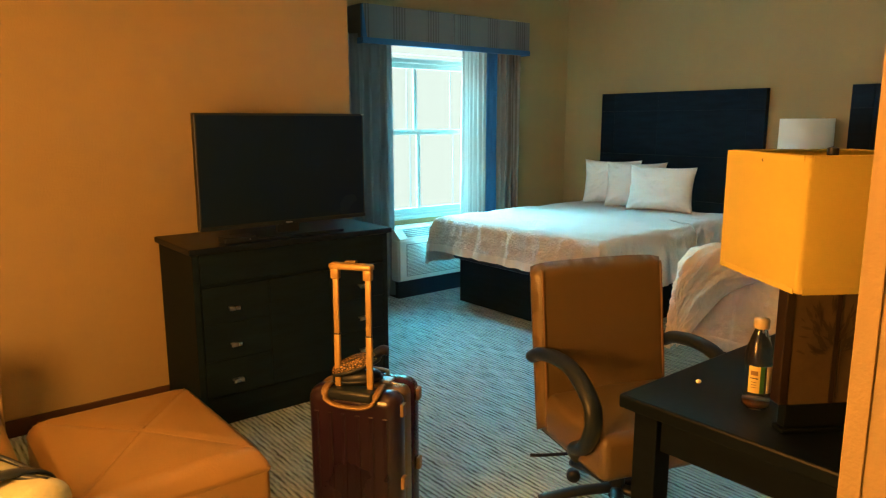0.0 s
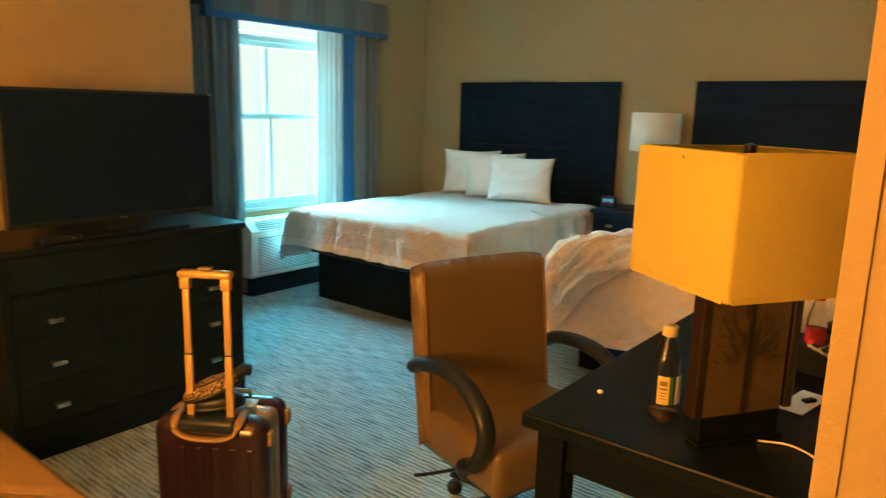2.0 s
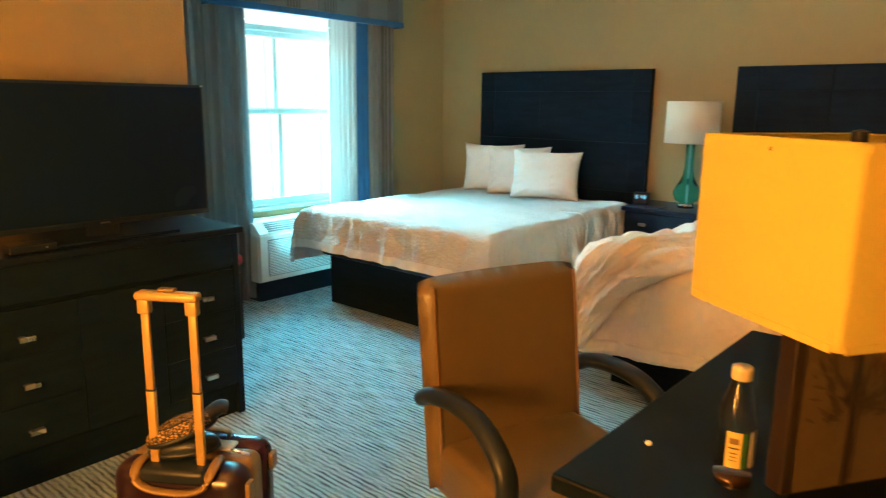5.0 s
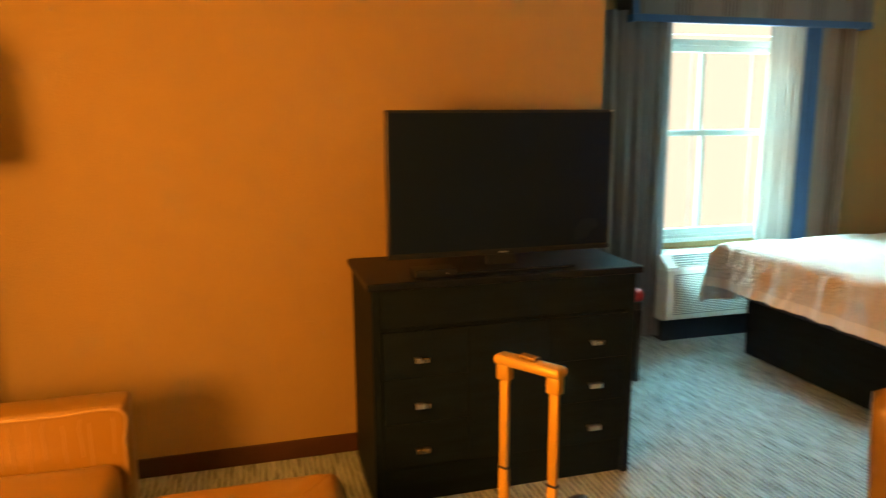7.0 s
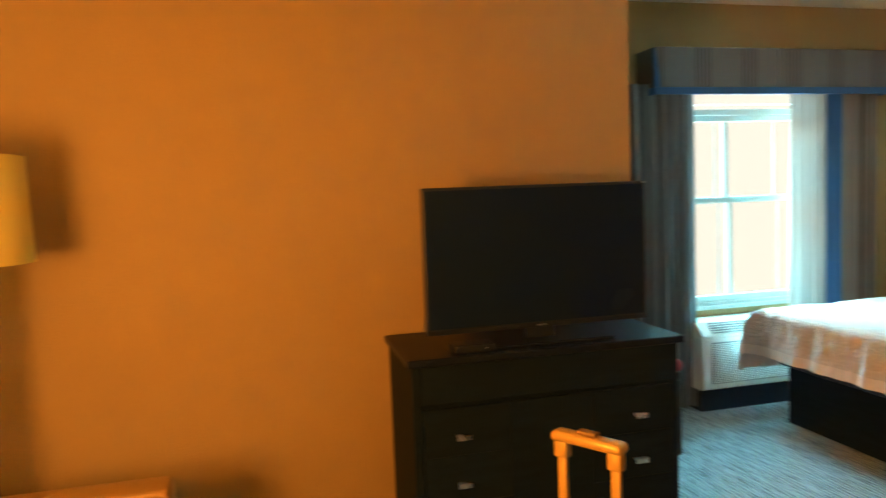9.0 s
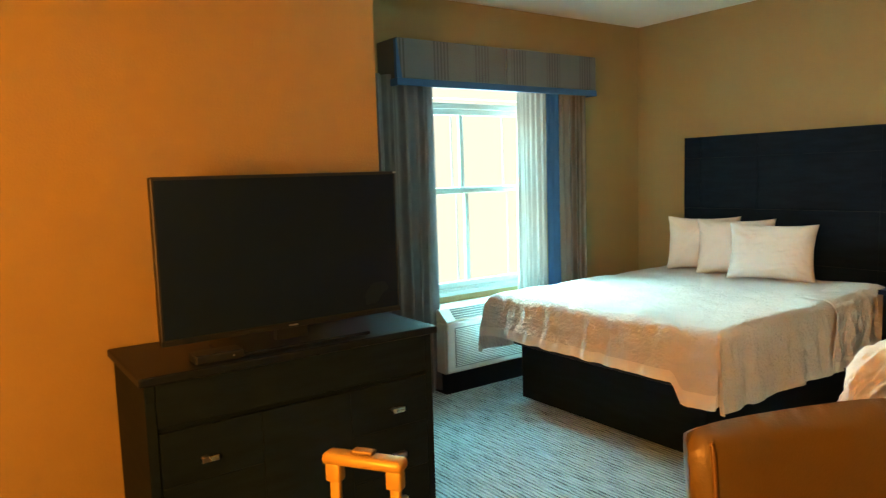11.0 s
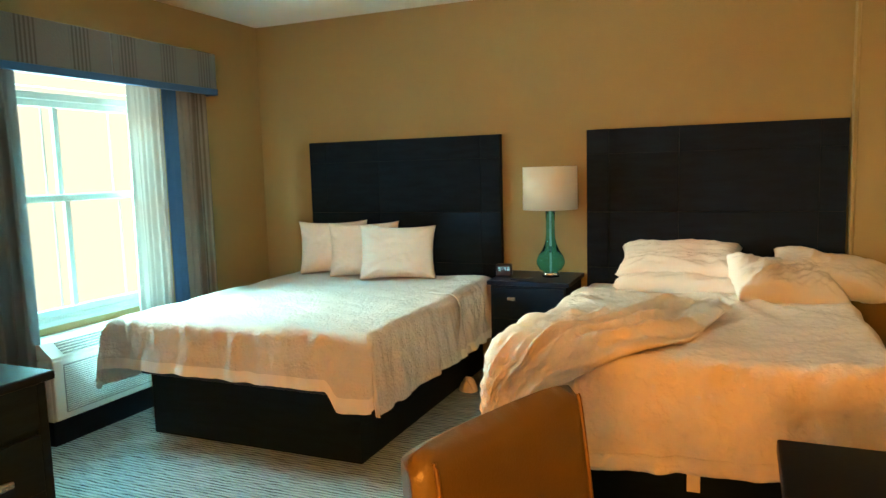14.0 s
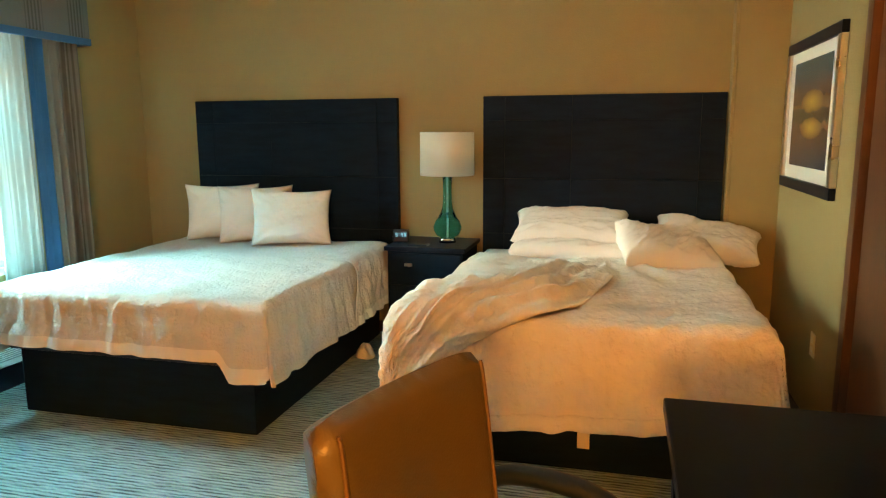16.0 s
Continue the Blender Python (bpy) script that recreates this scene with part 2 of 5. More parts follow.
CARPET_TURN = 0.0
M = {
    "wall": wall_paint("tan_wall_paint", (0.350, 0.274, 0.126)),
    "ceil": wall_paint("white_ceiling_paint", (0.86, 0.86, 0.84)),
    "carpet": carpet_material(),
    "espresso": mat("espresso_wood", (0.0060, 0.0140, 0.0265), 0.55, 0, 0.35, 5, 0.05, 60, 0.07, (1, 1, 6)),
    "gloss": mat("polished_dark_top", (0.0070, 0.0130, 0.028), 0.36, 0, 0.3, 5, 0.02, 60, 0.12),
    "deskwood": mat("black_brown_desk_wood", (0.0038, 0.0068, 0.0125), 0.5, 0, 0.3, 5, 0.04, 60, 0.06, (1, 1, 6)),
    "desktop": mat("black_brown_desk_top", (0.0042, 0.0075, 0.0140), 0.36, 0, 0.3, 5, 0.02, 60, 0.09),
    "base": mat("brown_baseboard", (0.05, 0.022, 0.015), 0.45, 0, 0.2, 8, 0.05, 80),
    "black": mat("black_plastic", (0.0095, 0.0165, 0.032), 0.38, 0, 0.2, 20, 0.05, 300, 0.35),
    "screen": mat("dark_screen", (0.0065, 0.0165, 0.050), 0.26, 0, 0.0, 2, 0, 1, 0.08),
    "leather": mat("tan_leather", (0.125, 0.092, 0.040), 0.295, 0, 0.03, 3, 0.14, 160, 0.5),
    "piping": mat("leather_piping", (0.15, 0.09, 0.04), 0.4, 0, 0.1, 7, 0.1, 160),
    "uphol": mat("tan_upholstery", (0.26, 0.165, 0.045), 0.30, 0, 0.05, 5, 0.12, 140, 0.5),
    "linen": cloth("white_linen", (0.78, 0.77, 0.75), 0, 0.25, 60, 0.02, 7, (1, 1, 1), 0.006),
    "quilt": cloth("white_woven_coverlet", (0.61, 0.61, 0.605), 0, 0.75, 62, 0.03, 10, (1, 1, 1), 0.013),
    "duvet": cloth("white_duvet_cotton", (0.80, 0.75, 0.69), 0, 0.9, 28, 0.04, 10, (1, 1, 1), 0.016),
    "sheer": cloth("white_sheer", (0.34, 0.355, 0.345), 0.10, 0.1, 60, 0.03),
    "drape": cloth("grey_drape", (0.20, 0.235, 0.26), 0.22, 0.3, 90, 0.1, 3, (9, 9, 0.4)),
    "drapep": stripes_material("grey_striped_drape", (0.21, 0.21, 0.19), (0.11, 0.10, 0.08)),
    "valance": stripes_material("grey_striped_valance", (0.145, 0.16, 0.165), (0.07, 0.073, 0.07)),
    "blue": cloth("blue_band_cloth", (0.03, 0.12, 0.28), 0.10, 0.2, 90, 0.08),
    # Cyan tint and see-through share imitate the window's bloom on the white bars.
    "frame": cloth("white_window_vinyl", (0.55, 0.64, 0.64), 0.22, 0.02, 60, 0.02, 3),
    "pane": glass("window_pane", (1, 1, 1), 0.0, 1.02),
    "ac": mat("white_painted_steel", (0.80, 0.84, 0.82), 0.4, 0, 0.04, 4, 0.03, 80),
    "shade": cloth("white_lamp_shade", (0.90, 0.88, 0.82), 0.5, 0.15, 220, 0.03),
    "shadecream": cloth("cream_lamp_shade", (0.72, 0.64, 0.13), 0.2, 0.15, 220, 0.03),
    "shadegold": cloth("golden_lamp_shade", (0.60, 0.51, 0.055), 0.15, 0.15, 220, 0.03),
    "teal": glass("teal_glass", (0.13, 0.76, 0.95), 0.08, 1.3),
    "chrome": mat("chrome", (0.75, 0.75, 0.74), 0.12, 1.0, 0.04, 8),
    "nickel": mat("brushed_nickel", (0.62, 0.60, 0.57), 0.28, 1.0, 0.06, 8),
    "gold": mat("champagne_gold_plastic", (0.20, 0.135, 0.045), 0.42, 0.2, 0.12, 9, 0.04, 120),
    "goldtube": mat("gold_anodised_tube", (0.42, 0.29, 0.075), 0.38, 0.25, 0.06, 9),
    "maroon": mat("maroon_polycarbonate", (0.012, 0.0045, 0.019), 0.28, 0, 0.2, 5, 0.03, 40, 0.5, (1, 1, 1), 0.2),
    "purple": mat("deep_purple_polycarbonate", (0.03, 0.010, 0.03), 0.22, 0, 0.2, 5, 0.03, 40, 0.6),
    "red": mat("red_cloth", (0.42, 0.035, 0.04), 0.75, 0, 0.1, 9, 0.2, 120),
    "cap": mat("white_cap_plastic", (0.66, 0.56, 0.32), 0.4, 0, 0.03, 8),
    "clear": glass("clear_plastic", (0.97, 0.98, 0.96), 0.01, 1.10, 1.0),
    "acrylic": glass("clear_acrylic", (0.78, 0.76, 0.68), 0.02, 1.28),
    "tea": mat("dark_tea", (0.07, 0.025, 0.006), 0.12, 0, 0.1, 8),
    "label": mat("yellow_label", (0.62, 0.50, 0.12), 0.5, 0, 0.06, 20),
    "green": mat("green_label", (0.03, 0.12, 0.035), 0.5, 0, 0.1, 20),
    "cream": mat("cream_paper", (0.74, 0.66, 0.50), 0.7, 0, 0.05, 20),
    "paper": mat("white_paper", (0.78, 0.77, 0.72), 0.75, 0, 0.03, 20),
    "amber": mat("amber_glass_panel", (0.075, 0.058, 0.03), 0.35, 0, 0.3, 9, 0.05, 40),
    "leafink": mat("dark_leaf_print", (0.045, 0.032, 0.017), 0.45, 0, 0.2, 20),
    "mahog": mat("mahogany_wood", (0.016, 0.010, 0.009), 0.35, 0, 0.25, 6, 0.04, 80, 0.5, (1, 1, 5)),
    "doorwood": mat("brown_door_wood", (0.13, 0.055, 0.026), 0.4, 0, 0.25, 3, 0.05, 60, 0.5, (8, 8, 0.6)),
    "redliquid": mat("red_drink", (0.55, 0.02, 0.02), 0.2, 0, 0.1, 8),
    "granite": mat("brown_speckled_granite", (0.24, 0.16, 0.09), 0.22, 0, 0.6, 30, 0.0, 1),
    "spots": spotted_material(),
    "bag": mat("pale_green_bag_cloth", (0.36, 0.37, 0.24), 0.7, 0, 0.1, 9, 0.2, 120),
    "clockface": emit("clock_digits", (0.30, 0.80, 1.0), 0.22),
    "tag": mat("grey_tag", (0.30, 0.33, 0.34), 0.3, 0, 0.1, 9),
    "vein": mat("cream_stitched_line", (0.36, 0.255, 0.11), 0.5, 0, 0.05, 9),
}


# ---------- mesh helpers ----------
def part(name, bm, material, parent=None, label="", smooth=False):
    me = bpy.data.meshes.new(name)
    bmesh.ops.recalc_face_normals(bm, faces=bm.faces)
    bm.to_mesh(me)
    bm.free()
    me.materials.append(M[material] if isinstance(material, str) else material)
    if smooth:
        for p in me.polygons:
            p.use_smooth = True
    ob = new(name, me)
    if parent is not None:
        ob.parent = parent
    if label:
        ob["label"] = label
    return ob


def thing(name, m, label, category, group="", kind=""):
    e = new(name)
    e.empty_display_size = 0.1
    e.matrix_world = m
    return tagged(e, label, category, group, kind)


def box(bm, x0, x1, y0, y1, z0, z1, bevel=0.0, seg=2, m=None):
    r = bmesh.ops.create_cube(bm, size=1.0)
    vs = r["verts"]
    t = Matrix.Translation(((x0 + x1) / 2, (y0 + y1) / 2, (z0 + z1) / 2)) @ Matrix.Diagonal((abs(x1 - x0), abs(y1 - y0), abs(z1 - z0), 1))
    bmesh.ops.transform(bm, matrix=t if m is None else m @ t, verts=vs)
    if bevel:
        es = list({e for v in vs for e in v.link_edges})
        bmesh.ops.bevel(bm, geom=es, offset=bevel, segments=seg, affect="EDGES", profile=0.5)
    return bm


def boxed(*a, **k):
    return box(bmesh.new(), *a, **k)


def lathe(profile, seg=32, centre=(0, 0), squash=1.0):
    """A turned shape from (radius, z) pairs."""
    bm = bmesh.new()
    rings = []
    for r, z in profile:
        rings.append([bm.verts.new((centre[0] + r * math.cos(2 * math.pi * i / seg), centre[1] + squash * r * math.sin(2 * math.pi * i / seg), z)) for i in range(seg)])
    for a, b in zip(rings, rings[1:]):
        for i in range(seg):
            bm.faces.new((a[i], a[(i + 1) % seg], b[(i + 1) % seg], b[i]))
    for ring in (rings[0], rings[-1]):
        if (ring[0].co - ring[seg // 2].co).length > 0.004:
            bm.faces.new(ring)
    bmesh.ops.remove_doubles(bm, verts=bm.verts, dist=0.0002)
    return bm


def smooth_path(points, n):
    """n points along a Catmull-Rom curve through the given ones."""
    p = [Vector(q) for q in points]
    p = [2 * p[0] - p[1], *p, 2 * p[-1] - p[-2]]
    out = []
    spans = len(p) - 3
    for k in range(n):
        s = k / (n - 1) * spans
        i = min(int(s), spans - 1)
        t = s - i
        a, b, c, d = p[i:i + 4]
        out.append(0.5 * ((2 * b) + (c - a) * t + (2 * a - 5 * b + 4 * c - d) * t * t + (3 * b - a - 3 * c + d) * t ** 3))
    return out


def tube(points, rx, rz=None, n=24, seg=10, side=None, bm=None, taper=None):
    """A rod along a curve; rx across, rz the other way."""
    bm = bm or bmesh.new()
    rz = rz or rx
    path = smooth_path(points, n)
    rings = []
    for i, c in enumerate(path):
        d = (path[min(i + 1, n - 1)] - path[max(i - 1, 0)]).normalized()
        ref = Vector(side) if side else (Vector((0, 0, 1)) if abs(d.z) < 0.9 else Vector((1, 0, 0)))
        u = (ref - d * ref.dot(d)).normalized()
        v = d.cross(u)
        k = taper(i / (n - 1)) if taper else 1.0
        rings.append([bm.verts.new(c + u * rx * k * math.cos(2 * math.pi * j / seg) + v * rz * k * math.sin(2 * math.pi * j / seg)) for j in range(seg)])
    for a, b in zip(rings, rings[1:]):
        for j in range(seg):
            bm.faces.new((a[j], a[(j + 1) % seg], b[(j + 1) % seg], b[j]))
    bm.faces.new(rings[0])
    bm.faces.new(rings[-1])
    return bm


def sheet(nu, nv, f, bm=None):
    """A grid surface from f(u, v), both from 0 to 1."""
    bm = bm or bmesh.new()
    g = [[bm.verts.new(f(i / nu, j / nv)) for j in range(nv + 1)] for i in range(nu + 1)]
    for i in range(nu):
        for j in range(nv):
            bm.faces.new((g[i][j], g[i + 1][j], g[i + 1][j + 1], g[i][j + 1]))
    return bm


def thicken(ob, d):
    s = ob.modifiers.new("thickness", "SOLIDIFY")
    s.thickness, s.offset = d, -1.0
    return ob


def crease(x, y, seed, turn=0.0, stretch=4.0):
    """Sharp ridges that run along the direction turn (degrees)."""
    c, q = math.cos(radians(turn)), math.sin(radians(turn))
    a, b = (x * c + y * q) / stretch, y * c - x * q
    n = noise.noise(Vector((a, b, seed)))
    m = noise.noise(Vector((a * 2.3, b * 2.3, seed + 7)))
    return (1 - abs(n) * 2.6) * 0.65 + (1 - abs(m) * 2.6) * 0.35


def wob(x, y, z=0.0):
    return noise.noise(Vector((x, y, z)))


# ---------- the setting ----------
TOP = 2.67
TVY, WINY, HEADX = 3.81, 5.0, 5.67


def structure(name, bm, material, label):
    return tagged(part(name, bm, material), label, name.split("_")[0], kind="structure")


structure("floor", boxed(-0.8, 5.9, -1.7, 5.3, -0.12, 0.0), "carpet", "grey-blue ribbed hotel carpet with wavy brown lines")
structure("ceiling", boxed(-0.8, 5.9, -1.7, 5.3, TOP, TOP + 0.12), "ceil", "smooth white painted ceiling")
structure("wall_tv", boxed(-0.61, 2.389, TVY, TVY + 0.13, 0, TOP, 0.004), "wall", "tan painted wall behind the television")
structure("wall_return", boxed(2.26, 2.386, TVY + 0.13, WINY, 0, TOP), "wall", "tan painted return wall beside the window")
structure("wall_west", boxed(-0.75, -0.61, -1.6, TVY + 0.13, 0, TOP), "wall", "tan painted wall behind the sofa")
# Never in view; added to close the room and keep its light in.
structure("wall_south", boxed(-0.75, 3.3, -1.74, -1.6, 0, TOP), "wall", "unseen tan wall added to close the room at the south")
WX0, WX1, WZ0, WZ1 = 3.43, 4.55, 0.625, 2.16
bm = boxed(2.26, WX0, WINY, WINY + 0.28, 0, TOP)
box(bm, WX1, HEADX + 0.14, WINY, WINY + 0.28, 0, TOP)
box(bm, WX0, WX1, WINY, WINY + 0.28, 0, WZ0)
box(bm, WX0, WX1, WINY, WINY + 0.28, WZ1, TOP)
structure("wall_window", bm, "wall", "tan painted outer wall with one window opening")
structure("wall_headboard", boxed(HEADX, HEADX + 0.14, 0.714, WINY, 0, TOP), "wall", "tan painted wall behind the two headboards")
structure("wall_chase", boxed(5.42, HEADX + 0.14, 0.30, 0.714, 0, TOP, 0.004), "wall", "boxed-out tan wall beside the unmade bed")
structure("wall_picture", boxed(4.0, 5.42, 0.30, 0.432, 0, TOP), "wall", "tan painted wall with the framed picture")
bm = boxed(2.96, 4.0, 0.30, 0.432, 2.06, TOP)
box(bm, 2.95, 2.96, 0.30, 0.432, 0, TOP)
structure("wall_over_door", bm, "wall", "tan painted wall around the brown door")
structure("wall_partition", boxed(1.262, 2.95, 0.405, 0.532, 0, TOP, 0.012, 2), "wall", "tan textured partition wall behind the desk")
structure("wall_kitchenette", boxed(2.95, 3.09, -1.6, 0.30, 0, TOP), "wall", "tan wall closing the dark kitchenette")

# corner beads of the partition's end
for y in (0.523, 0.414):
    structure("corner_trim", boxed(1.257, 1.2615, y - 0.016, y + 0.016, 0.0, TOP, 0.0015), "wall", "raised painted corner bead on the partition's end")

structure("corner_trim", boxed(5.4155, 5.4195, 0.716, 0.732, 0.0, TOP, 0.001), "wall", "raised painted corner bead on the boxed-out wall")

door = thing("door_1", pose(3.48, 0.432, 0), "closed brown wooden door with a brown casing", "door", kind="structure")
part("door_leaf", boxed(-0.45, 0.45, -0.05, -0.015, 0.005, 2.03, 0.003), "doorwood", door)
for a, b in ((-0.52, -0.45), (0.45, 0.519)):
    part("casing", boxed(a, b, -0.06, 0.018, 0, 2.06, 0.004), "doorwood", door)
part("casing", boxed(-0.52, 0.519, -0.06, 0.018, 2.061, 2.13, 0.004), "doorwood", door)
part("door_handle", tube([(-0.36, -0.015, 1.0), (-0.36, 0.045, 1.0), (-0.33, 0.055, 1.0), (-0.24, 0.055, 1.0)], 0.009, n=16), "nickel", door, "brushed nickel lever handle", True)


def baseboard(x0, x1, y0, y1):
    structure("baseboard", boxed(x0, x1, y0, y1, 0.0, 0.085, 0.004), "base", "dark brown baseboard")


baseboard(-0.607, 2.389, TVY - 0.014, TVY - 0.001)
baseboard(-0.609, -0.596, -1.59, TVY - 0.016)
baseboard(2.39, 5.66, WINY - 0.014, WINY - 0.001)
baseboard(HEADX - 0.014, HEADX - 0.001, 0.72, WINY - 0.016)
baseboard(4.005, 5.405, 0.433, 0.446)
baseboard(5.406, 5.419, 0.447, 0.71)
baseboard(1.27, 2.94, 0.533, 0.546)

outlet = thing("wall_outlet", pose(4.42, 0.4325, 0.462), "small ivory wall socket plate on the tan wall", "socket")
part("plate", boxed(-0.036, 0.036, 0.0, 0.007, -0.058, 0.058, 0.003), "cream", outlet)
for dz in (-0.022, 0.022):
    part("socket", boxed(-0.016, 0.016, 0.006, 0.009, dz - 0.014, dz + 0.014, 0.002), "paper", outlet)

backdrop = part("backdrop", boxed(-12, 20, 14.0, 14.02, -4, 3.9), emit("bright_overcast_haze", (0.92, 0.94, 0.73), 0.30))
tagged(backdrop, "pale bright overcast haze outside the window", "sky", kind="structure")


# ---------- window ----------
def window():
    w = thing("window_1", pose(3.97, 5.075, 0), "white double-hung window with a glazing bar and bright haze outside", "window", kind="structure")
    a, b = WX0 - 3.97 + 0.004, WX1 - 3.97 - 0.004
    z0, z1, zm = WZ0 + 0.004, WZ1 - 0.004, 1.369
    bar = -0.147
    for x in (a, b - 0.05):
        part("window_frame", boxed(x, x + 0.05, -0.06, 0.06, z0, z1, 0.004), "frame", w)
    for z, h in ((z0, 0.045), (z1 - 0.06, 0.06)):
        part("window_frame", boxed(a + 0.05, b - 0.05, -0.06, 0.06, z, z + h, 0.004), "frame", w)
    # the fixed head panel above the upper sash
    part("head_panel", boxed(a + 0.051, b - 0.051, 0.02, 0.026, 2.02, z1 - 0.061), "pane", w).visible_shadow = False
    part("head_rail", boxed(a + 0.051, b - 0.051, -0.02, 0.04, 1.945, 1.985, 0.004), "frame", w)
    for lo, hi, y in ((z0 + 0.046, zm + 0.02, -0.04), (zm - 0.02, 1.944, 0.002)):
        sash = part("sash", boxed(a + 0.051, a + 0.085, y, y + 0.036, lo, hi, 0.003), "frame", w)
        part("stile", boxed(b - 0.085, b - 0.051, y, y + 0.036, lo, hi, 0.003), "frame", sash)
        for z in (lo, hi - 0.04):
            part("rail", boxed(a + 0.085, b - 0.085, y, y + 0.036, z, z + 0.04, 0.003), "frame", sash)
        part("glazing_bar", boxed(bar - 0.017, bar + 0.017, y + 0.004, y + 0.03, lo + 0.04, hi - 0.04, 0.003), "frame", sash)
        for x in (bar - 0.052, bar + 0.43):
            part("screen_bar", boxed(x - 0.004, x + 0.004, y + 0.055, y + 0.063, lo + 0.02, hi - 0.02), "tag", sash, "thin grey screen bar")
        p = part("pane", boxed(a + 0.086, b - 0.086, y + 0.015, y + 0.019, lo + 0.041, hi - 0.041), "pane", sash)
        p.visible_shadow = False
    part("window_sill", boxed(a + 0.0, b - 0.0, -0.088, -0.061, WZ0 + 0.002, WZ0 + 0.028, 0.005), "frame", w)


window()


# ---------- curtains ----------
def folds(name, material, x0, x1, y, z0, z1, waves, depth, parent, seed, label=""):
    def f(u, v):
        s = u * waves * 2 * math.pi + 0.6 * wob(u * 3, v * 1.2, seed)
        flare = 0.75 + 0.35 * (1 - v)
        x = x0 + (x1 - x0) * (u + 0.03 * (1 - v) * math.sin(s * 0.5 + seed))
        return (x, y + depth * flare * (math.sin(s) + 0.35 * math.sin(2.3 * s + seed)) + 0.01 * wob(u * 9, v * 2, seed), z0 + (z1 - z0) * v)
    return part(name, sheet(int(waves * 18), 30, f), material, parent, label, True)


def curtains():
    c = thing("curtain", pose(0, 0, 0), "grey lined curtain panel drawn aside by the window", "curtain", "curtains at the window")
    folds("drape", "drape", 2.86, 3.30, 4.86, 0.03, 2.12, 5, 0.032, c, 1.0, "grey woven drape")
    folds("lining", "drape", 3.27, 3.40, 4.83, 0.03, 2.12, 1.6, 0.022, c, 2.0)
    s = thing("sheer_curtain", pose(0, 0, 0), "narrow white sheer curtain gathered beside the drape", "curtain", "sheer curtains")
    folds("sheer", "sheer", 3.39, 3.475, 4.93, 0.62, 2.12, 2, 0.012, s, 3.0)
    s2 = thing("sheer_curtain", pose(0, 0, 0), "white sheer curtain gathered in soft folds", "curtain", "sheer curtains")
    folds("sheer", "sheer", 4.21, 4.50, 4.92, 0.06, 2.12, 4.5, 0.016, s2, 4.0)
    d = thing("curtain", pose(0, 0, 0), "grey striped curtain panel with a bright blue band", "curtain", "curtains at the window")
    folds("blue_band", "blue", 4.425, 4.55, 4.84, 0.03, 2.12, 0.9, 0.014, d, 5.0, "saturated blue edge band")
    folds("drape", "drapep", 4.53, 4.86, 4.86, 0.03, 2.12, 4, 0.026, d, 6.0, "grey drape with brown striped bands")


curtains()


def valance():
    v = thing("window_valance", pose(0, 0, 0), "grey striped box valance with blue lower trim", "valance")
    x0, x1, y0, z0, z1 = 3.10, 4.885, 4.765, 2.045, 2.335
    mid = 3.99
    for a, b in ((x0, mid - 0.007), (mid + 0.007, x1)):
        part("front_panel", boxed(a, b, y0, y0 + 0.025, z0 + 0.045, z1, 0.004), "valance", v)
    for a in (x0, x1 - 0.02):
        part("side_panel", boxed(a, a + 0.02, y0 + 0.026, WINY - 0.002, z0 + 0.045, z1, 0.003), "valance", v)
    part("top_board", boxed(x0 + 0.02, x1 - 0.02, y0 + 0.026, WINY - 0.002, z1 - 0.02, z1 - 0.002), "valance", v)
    part("trim_band", boxed(x0 - 0.004, x1 + 0.004, y0 - 0.006, y0 + 0.02, z0, z0 + 0.044, 0.004), "blue", v, "bright blue trim band")
    for a in (x0 - 0.004, x1 - 0.018):
        part("trim_band", boxed(a, a + 0.022, y0 + 0.021, WINY - 0.002, z0, z0 + 0.044, 0.003), "blue", v, "bright blue trim band")
    wedge = boxed(x0 - 0.005, x0 + 0.035, y0 - 0.005, y0 + 0.02, z0 + 0.0445, z1 - 0.01)
    for vert in wedge.verts:
        if vert.co.z > z1 - 0.05 and vert.co.x > x0:
            vert.co.x = x0 + 0.002
    part("corner_trim", wedge, "blue", v, "blue corner gusset")
    part("pleat", boxed(mid - 0.007, mid + 0.007, y0 + 0.012, y0 + 0.02, z0 + 0.045, z1), "drape", v)


valance()


